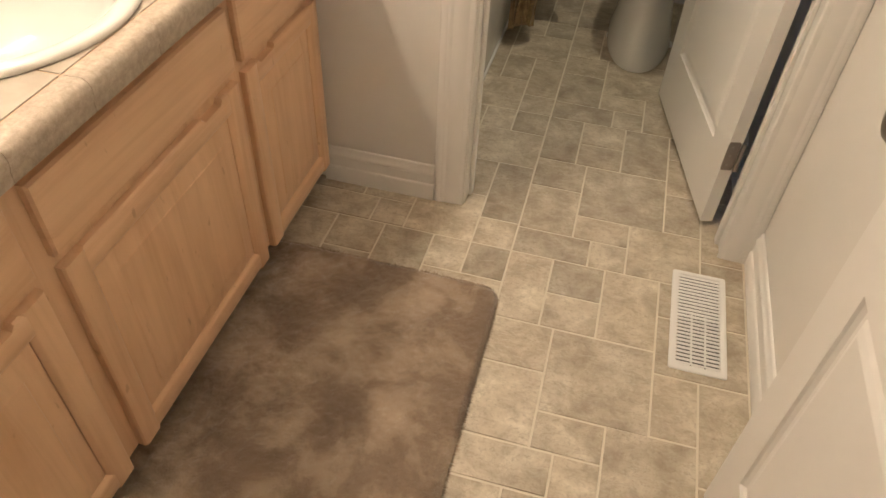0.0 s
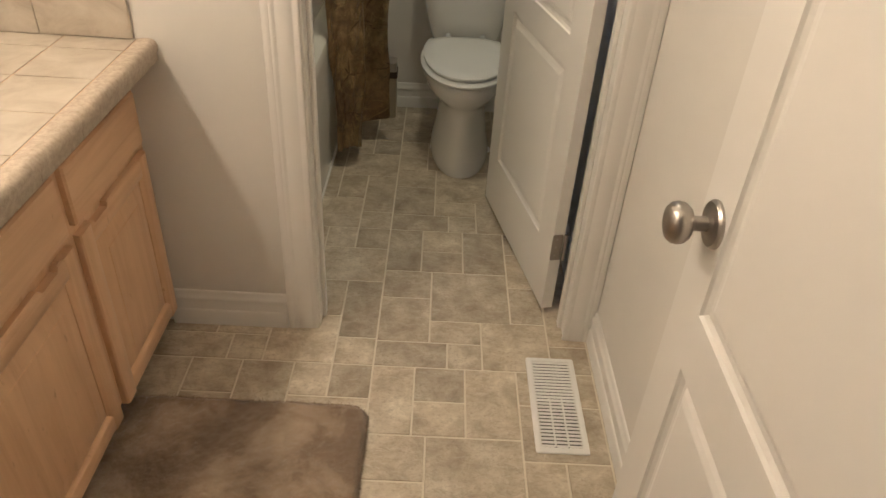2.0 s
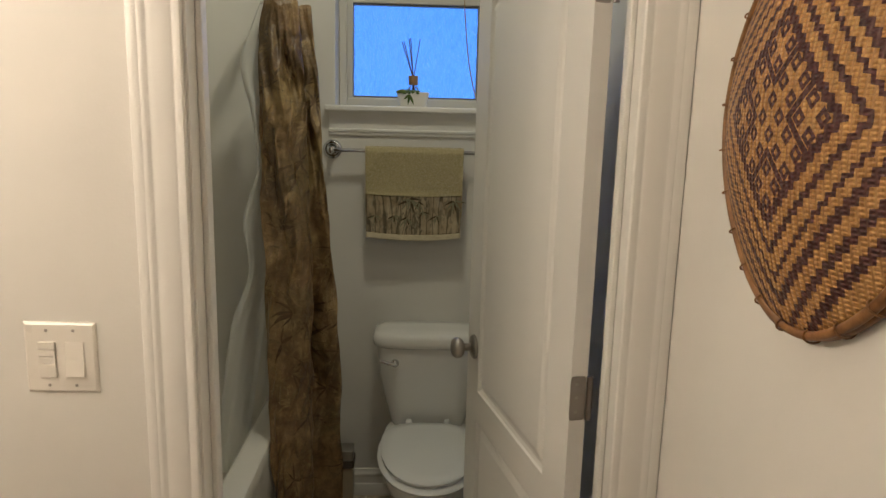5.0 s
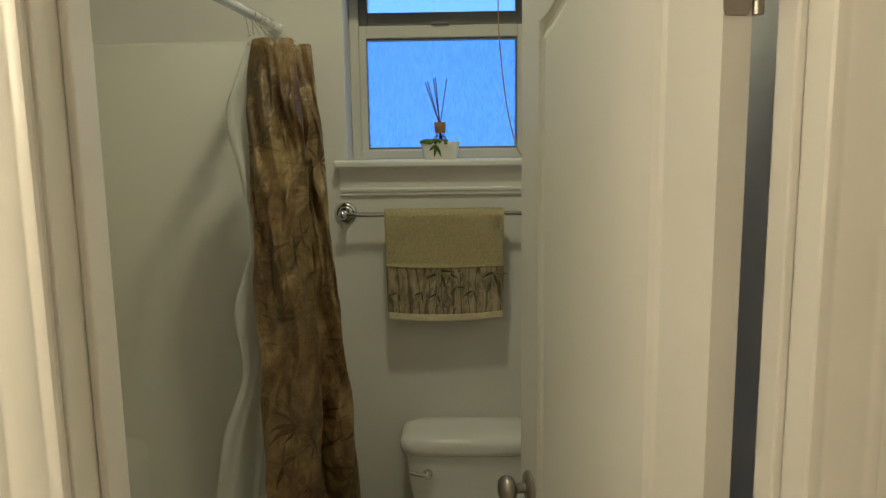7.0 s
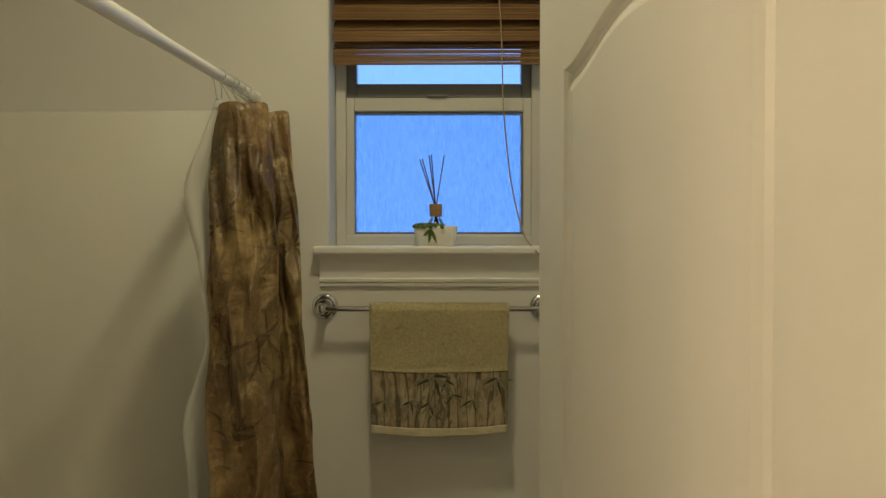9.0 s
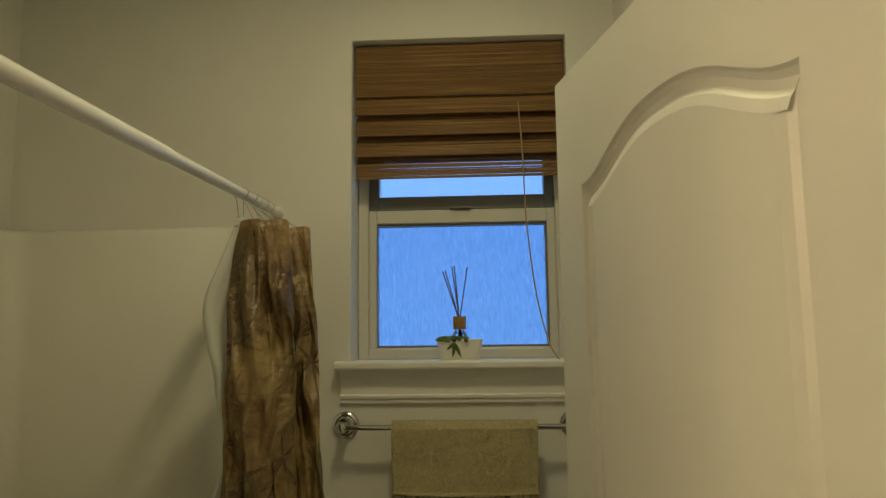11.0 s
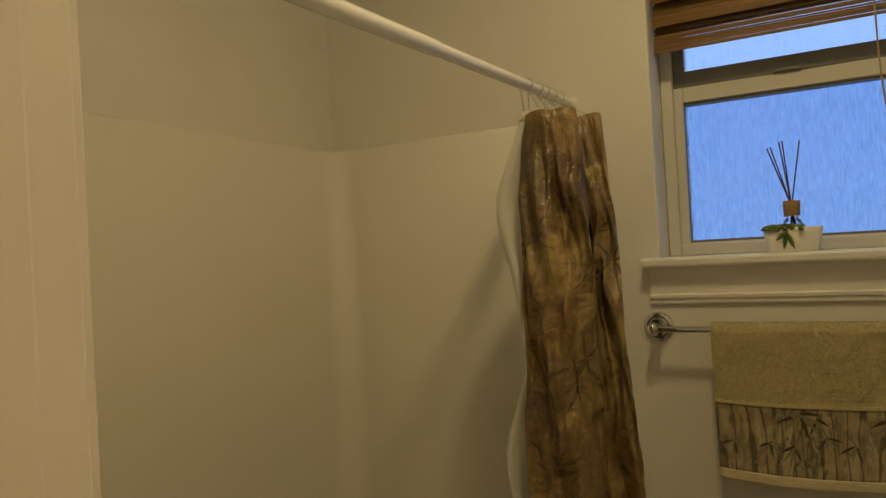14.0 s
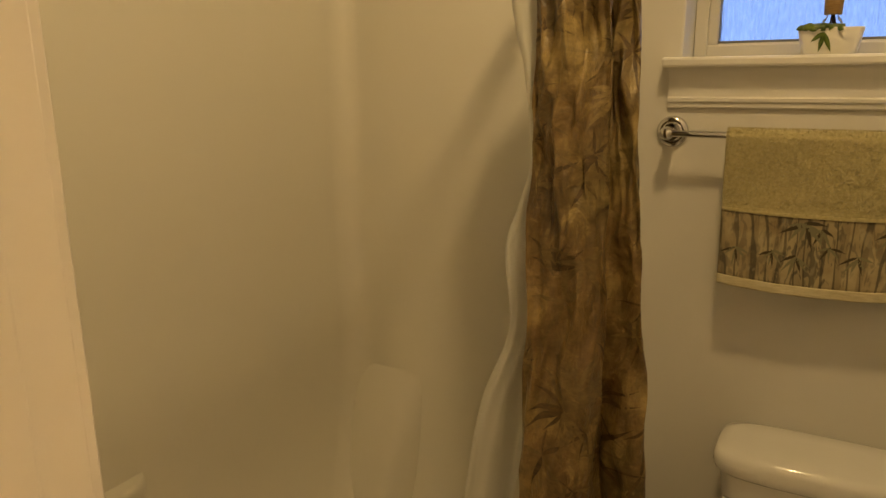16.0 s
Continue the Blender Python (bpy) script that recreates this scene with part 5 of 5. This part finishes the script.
loft(bm, [[Vector((x, Y0 - y, z)) for y, z in ((0.005, 1.163), (0.0125, 1.164), (0.0085, 1.194), (0.0068, 1.226), (0.005, 1.227))] for x in (xb - 0.016, xb + 0.016)])
part("rocker", bm, PLASTIC, sw, bevel=0.001)
bm = bmesh.new()
for x in (xa, xb):
    for z in (1.1475, 1.2465):
        lathe(bm, [(0.0028, 0.0058), (0.0028, 0.0068), (0.0015, 0.0074)], Matrix.Translation((x, Y0, z)) @ pose(0, 0, 0, 90, 0, 0), 10)
        part("screw", bm, NICKEL, sw, smooth=40)
        bm = bmesh.new()
bm.free()

# ---- woven basket tray on the wall ----
WEAVE = Nodes("woven_cane")
xyz = WEAVE.split(WEAVE.coord.outputs["Object"])
R = 0.222
u = WEAVE.math("DIVIDE", xyz[1], R)
v = WEAVE.math("DIVIDE", xyz[2], R)
p = WEAVE.math("ADD", u, v)
q = WEAVE.math("SUBTRACT", u, v)


def tri(n, s, freq):
    return n.math("PINGPONG", n.math("MULTIPLY", s, freq), 1.0)


tooth = WEAVE.math("MULTIPLY", tri(WEAVE, WEAVE.math("MINIMUM", WEAVE.math("ABSOLUTE", p), WEAVE.math("ABSOLUTE", q)), 22.0), 0.034)
d = WEAVE.math("ADD", WEAVE.math("MAXIMUM", WEAVE.math("ABSOLUTE", p), WEAVE.math("ABSOLUTE", q)), tooth)
bands = WEAVE.ramp(WEAVE.math("MULTIPLY", d, 0.5), [(0.0, (0, 0, 0))])
rampn = bands.node.color_ramp
rampn.interpolation = "CONSTANT"
for pos, val in ((0.245, 1), (0.285, 0), (0.325, 1), (0.355, 0), (0.400, 1), (0.420, 0), (0.455, 1), (0.490, 0), (0.535, 1), (0.565, 0), (0.605, 1), (0.64, 0)):
    e = rampn.elements.new(pos)
    e.color = (val, val, val, 1)


def cell(s):
    f = WEAVE.math("FRACT", WEAVE.math("MULTIPLY_ADD", s, 6.0, 0.0))
    return WEAVE.math("ABSOLUTE", WEAVE.math("SUBTRACT", f, 0.5))


c = WEAVE.math("ADD", WEAVE.math("MAXIMUM", cell(p), cell(q)), WEAVE.math("MULTIPLY", tooth, 0.6))
dots = WEAVE.math("MULTIPLY", WEAVE.math("LESS_THAN", c, 0.31), WEAVE.math("GREATER_THAN", c, 0.12))
cross = WEAVE.math("LESS_THAN", WEAVE.math("ABSOLUTE", WEAVE.math("SUBTRACT", WEAVE.math("MINIMUM", WEAVE.math("ABSOLUTE", p), WEAVE.math("ABSOLUTE", q)), 0.165)), 0.025)
inner = WEAVE.math("LESS_THAN", d, 0.50)
dark = WEAVE.math("MAXIMUM", bands, WEAVE.math("MULTIPLY", inner, WEAVE.math("MAXIMUM", dots, cross)))
straw = WEAVE.ramp(WEAVE.noise(1.0, 3, 0.6, WEAVE.vec((90, 260, 30))), [(0.3, (0.30, 0.145, 0.035)), (0.55, (0.46, 0.25, 0.075)), (0.8, (0.58, 0.36, 0.13))])
maroon = WEAVE.ramp(WEAVE.noise(90, 3), [(0.3, (0.035, 0.010, 0.012)), (0.7, (0.095, 0.025, 0.026))])
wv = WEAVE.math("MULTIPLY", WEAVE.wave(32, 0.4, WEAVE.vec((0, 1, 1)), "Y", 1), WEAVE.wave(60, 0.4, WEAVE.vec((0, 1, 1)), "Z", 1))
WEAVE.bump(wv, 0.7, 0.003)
# shade in the gaps between strands is put into the cane's colour
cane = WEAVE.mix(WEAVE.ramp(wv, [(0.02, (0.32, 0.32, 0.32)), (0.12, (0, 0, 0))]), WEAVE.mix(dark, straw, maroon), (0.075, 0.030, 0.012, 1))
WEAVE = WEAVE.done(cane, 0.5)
CANE = Nodes("cane_rim")
CANE = CANE.done(CANE.ramp(CANE.noise(1.0, 4, 0.6, CANE.vec((40, 40, 40))), [(0.3, (0.13, 0.055, 0.018)), (0.7, (0.30, 0.15, 0.05))]), 0.45)
BKY, BKZ = 1.226, 1.636
basket = thing("wall_basket", "round woven cane tray with maroon diamond pattern on the wall", "basket", at=(WALLX, BKY, BKZ))


def tray(r, a):
    """Point of the tray's shell: r from 0 to 1, squarish round outline, shallow dome."""
    k = 1 + 0.02 * math.cos(4 * a)
    h = 0.050 * (1 - r ** 2.3) + 0.018
    return Vector((-h, R * k * r * math.cos(a), R * 1.055 * k * r * math.sin(a)))


bm = bmesh.new()
loft(bm, [[tray(r, 2 * math.pi * i / 72) for i in range(72)] for r in (0.02, 0.15, 0.3, 0.45, 0.6, 0.72, 0.82, 0.9, 0.95, 1.0)], True, False)
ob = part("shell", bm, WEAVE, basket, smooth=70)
so = ob.modifiers.new("thick", "SOLIDIFY")
so.thickness = 0.003
bm = bmesh.new()
ringp = [tray(1.0, 2 * math.pi * i / 72) for i in range(72)]
for x in (0.0, 0.011):
    loft(bm, [[c + Vector((x, 0, 0)) + 0.006 * (math.cos(w) * Vector((1, 0, 0)) + math.sin(w) * Vector((0, c.y, c.z)).normalized()) for w in [2 * math.pi * k / 8 for k in range(8)]] for c in ringp + ringp[:1]], False, False)
part("rim", bm, CANE, basket, "dark cane rim", smooth=60)
for i in range(24):
    a = 2 * math.pi * (i + 0.3) / 24
    c = tray(1.0, a)
    rad = Vector((0, c.y, c.z)).normalized()
    tan = Vector((0, -rad.z, rad.y))
    bm = bmesh.new()
    tube(bm, [c + rad * 0.0085 * math.cos(w) + Vector((0.005 + 0.014 * math.sin(w), 0, 0)) + tan * 0.004 * math.sin(w) for w in [2 * math.pi * k / 12 for k in range(13)]], 0.0013, 5)
    part("lashing", bm, CANE, basket)

# ---- bin behind the curtain ----
BINM = metal("brushed_steel", (0.50, 0.48, 0.45, 1), 0.35, 0.2)
BAND = painted("dark_band", (0.05, 0.035, 0.025), 0.4)
BINB = painted("beige_enamel", (0.42, 0.36, 0.26), 0.35, 0.05, 60, 0.05)
wb = thing("brush_holder", "slim beige and steel brush holder standing behind the curtain", "brush holder")
for nm, a, b, k, mt in (("body", 0.0, 0.196, 0.0, BINB), ("band", 0.196, 0.226, 0.004, BAND), ("top", 0.226, 0.268, 0.0, BINM)):
    bm = bmesh.new()
    loft(bm, [superring(0.165, 3.185, 0.040 + k, 0.040 + k, z, 32, 9) for z in (a, b)])
    part(nm, bm, mt, wb, smooth=40, bevel=0.0015)

# ---- floor of printed stone tiles in a repeating layout ----
VINYL = Nodes("slate_look_vinyl")
off = VINYL.math("MULTIPLY", VINYL.random(), 37.0)
vv3 = VINYL.vec((1, 1, 1), offset=off)
n1 = VINYL.noise(12, 9, 0.64, vv3, 0.35)
n2 = VINYL.noise(1.0, 5, 0.65, VINYL.vec((22, 60, 22), offset=off, turn=(0, 0, 25)), 0.6)
col = VINYL.ramp(n1, [(0.30, (0.31, 0.255, 0.185)), (0.44, (0.44, 0.375, 0.285)), (0.56, (0.54, 0.475, 0.375)), (0.70, (0.70, 0.64, 0.53))])
vein = VINYL.math("ABSOLUTE", VINYL.math("SUBTRACT", VINYL.noise(1.0, 6, 0.62, VINYL.vec((15, 30, 15), offset=off, turn=(0, 0, -35)), 0.4), 0.5))
col = VINYL.mix(VINYL.ramp(vein, [(0.0, (0.34, 0.34, 0.34)), (0.022, (0, 0, 0))]), col, (0.30, 0.25, 0.18, 1))
col = VINYL.mix(VINYL.ramp(n2, [(0.55, (0, 0, 0)), (0.75, (0.6, 0.6, 0.6))]), col, (0.62, 0.57, 0.475, 1))
col = VINYL.mix(VINYL.ramp(n2, [(0.28, (0.5, 0.5, 0.5)), (0.42, (0, 0, 0))]), col, (0.26, 0.21, 0.145, 1))
grain = VINYL.noise(95, 4, 0.7, vv3)
col = VINYL.mix(VINYL.ramp(grain, [(0.30, (0.45, 0.45, 0.45)), (0.48, (0, 0, 0))]), col, (0.25, 0.205, 0.15, 1))
tone = VINYL.ramp(VINYL.math("FRACT", VINYL.math("MULTIPLY", VINYL.random(), 17.3)), [(0.0, (0.80, 0.79, 0.77)), (0.5, (0.97, 0.96, 0.93)), (1.0, (1.12, 1.12, 1.10))])
col = VINYL.mix(1.0, col, tone, "MULTIPLY")
VINYL.bump(VINYL.noise(40, 5, 0.6, vv3), 0.35, 0.002)
VINYL = VINYL.done(col, VINYL.math("MULTIPLY_ADD", n1, 0.2, 0.36))
JOINT = painted("pale_joint", (0.70, 0.64, 0.52), 0.6, 0.4, 200, 0.08)
floor.data.materials.clear()
floor.data.materials.append(JOINT)

PX, PY, OX, OY = 0.634, 0.704, 0.250, 0.792
LAYOUT = [
    (0.000, 0.212, 0.000, 0.106), (0.212, 0.315, 0.000, 0.106), (0.315, 0.517, 0.000, 0.210), (0.517, 0.634, 0.000, 0.114),
    (0.000, 0.158, 0.106, 0.313), (0.158, 0.315, 0.106, 0.206), (0.158, 0.410, 0.206, 0.455), (0.000, 0.158, 0.313, 0.456),
    (0.410, 0.517, 0.210, 0.389), (0.517, 0.634, 0.114, 0.389), (0.410, 0.634, 0.389, 0.577), (0.000, 0.120, 0.456, 0.704),
    (0.120, 0.263, 0.456, 0.575), (0.120, 0.263, 0.575, 0.704), (0.263, 0.410, 0.456, 0.704), (0.410, 0.517, 0.577, 0.704), (0.517, 0.634, 0.577, 0.704),
]
GAP = 0.0027
tile_mesh = []
for x0, x1, y0, y1 in LAYOUT:
    hx, hy = (x1 - x0) / 2 - GAP, (y1 - y0) / 2 - GAP
    bm = bmesh.new()
    loft(bm, [[Vector((sx * (hx - k), sy * (hy - k), z)) for sx, sy in ((-1, -1), (1, -1), (1, 1), (-1, 1))] for k, z in ((0, -0.004), (0, -0.0014), (0.0012, 0.0))], False, True)
    me = bpy.data.meshes.new("tile")
    bmesh.ops.recalc_face_normals(bm, faces=bm.faces)
    bm.to_mesh(me)
    bm.free()
    me.materials.append(VINYL)
    tile_mesh.append(me)
for ix in range(-2, 2):
    for iy in range(-4, 4):
        for me, (x0, x1, y0, y1) in zip(tile_mesh, LAYOUT):
            a, b, e, f = OX + ix * PX + x0, OX + ix * PX + x1, OY + iy * PY + y0, OY + iy * PY + y1
            if f < -1.2 or e > BACKY or a > 0.90 or (f < Y0 and b < -0.42) or (e > Y1 and b < -0.03) or b < -0.45:
                continue
            if f < 0.055 and (b < 0.0):
                continue
            tl = new("tile", me)
            tl.location = ((a + b) / 2, (e + f) / 2, 0)
            tl.parent = floor
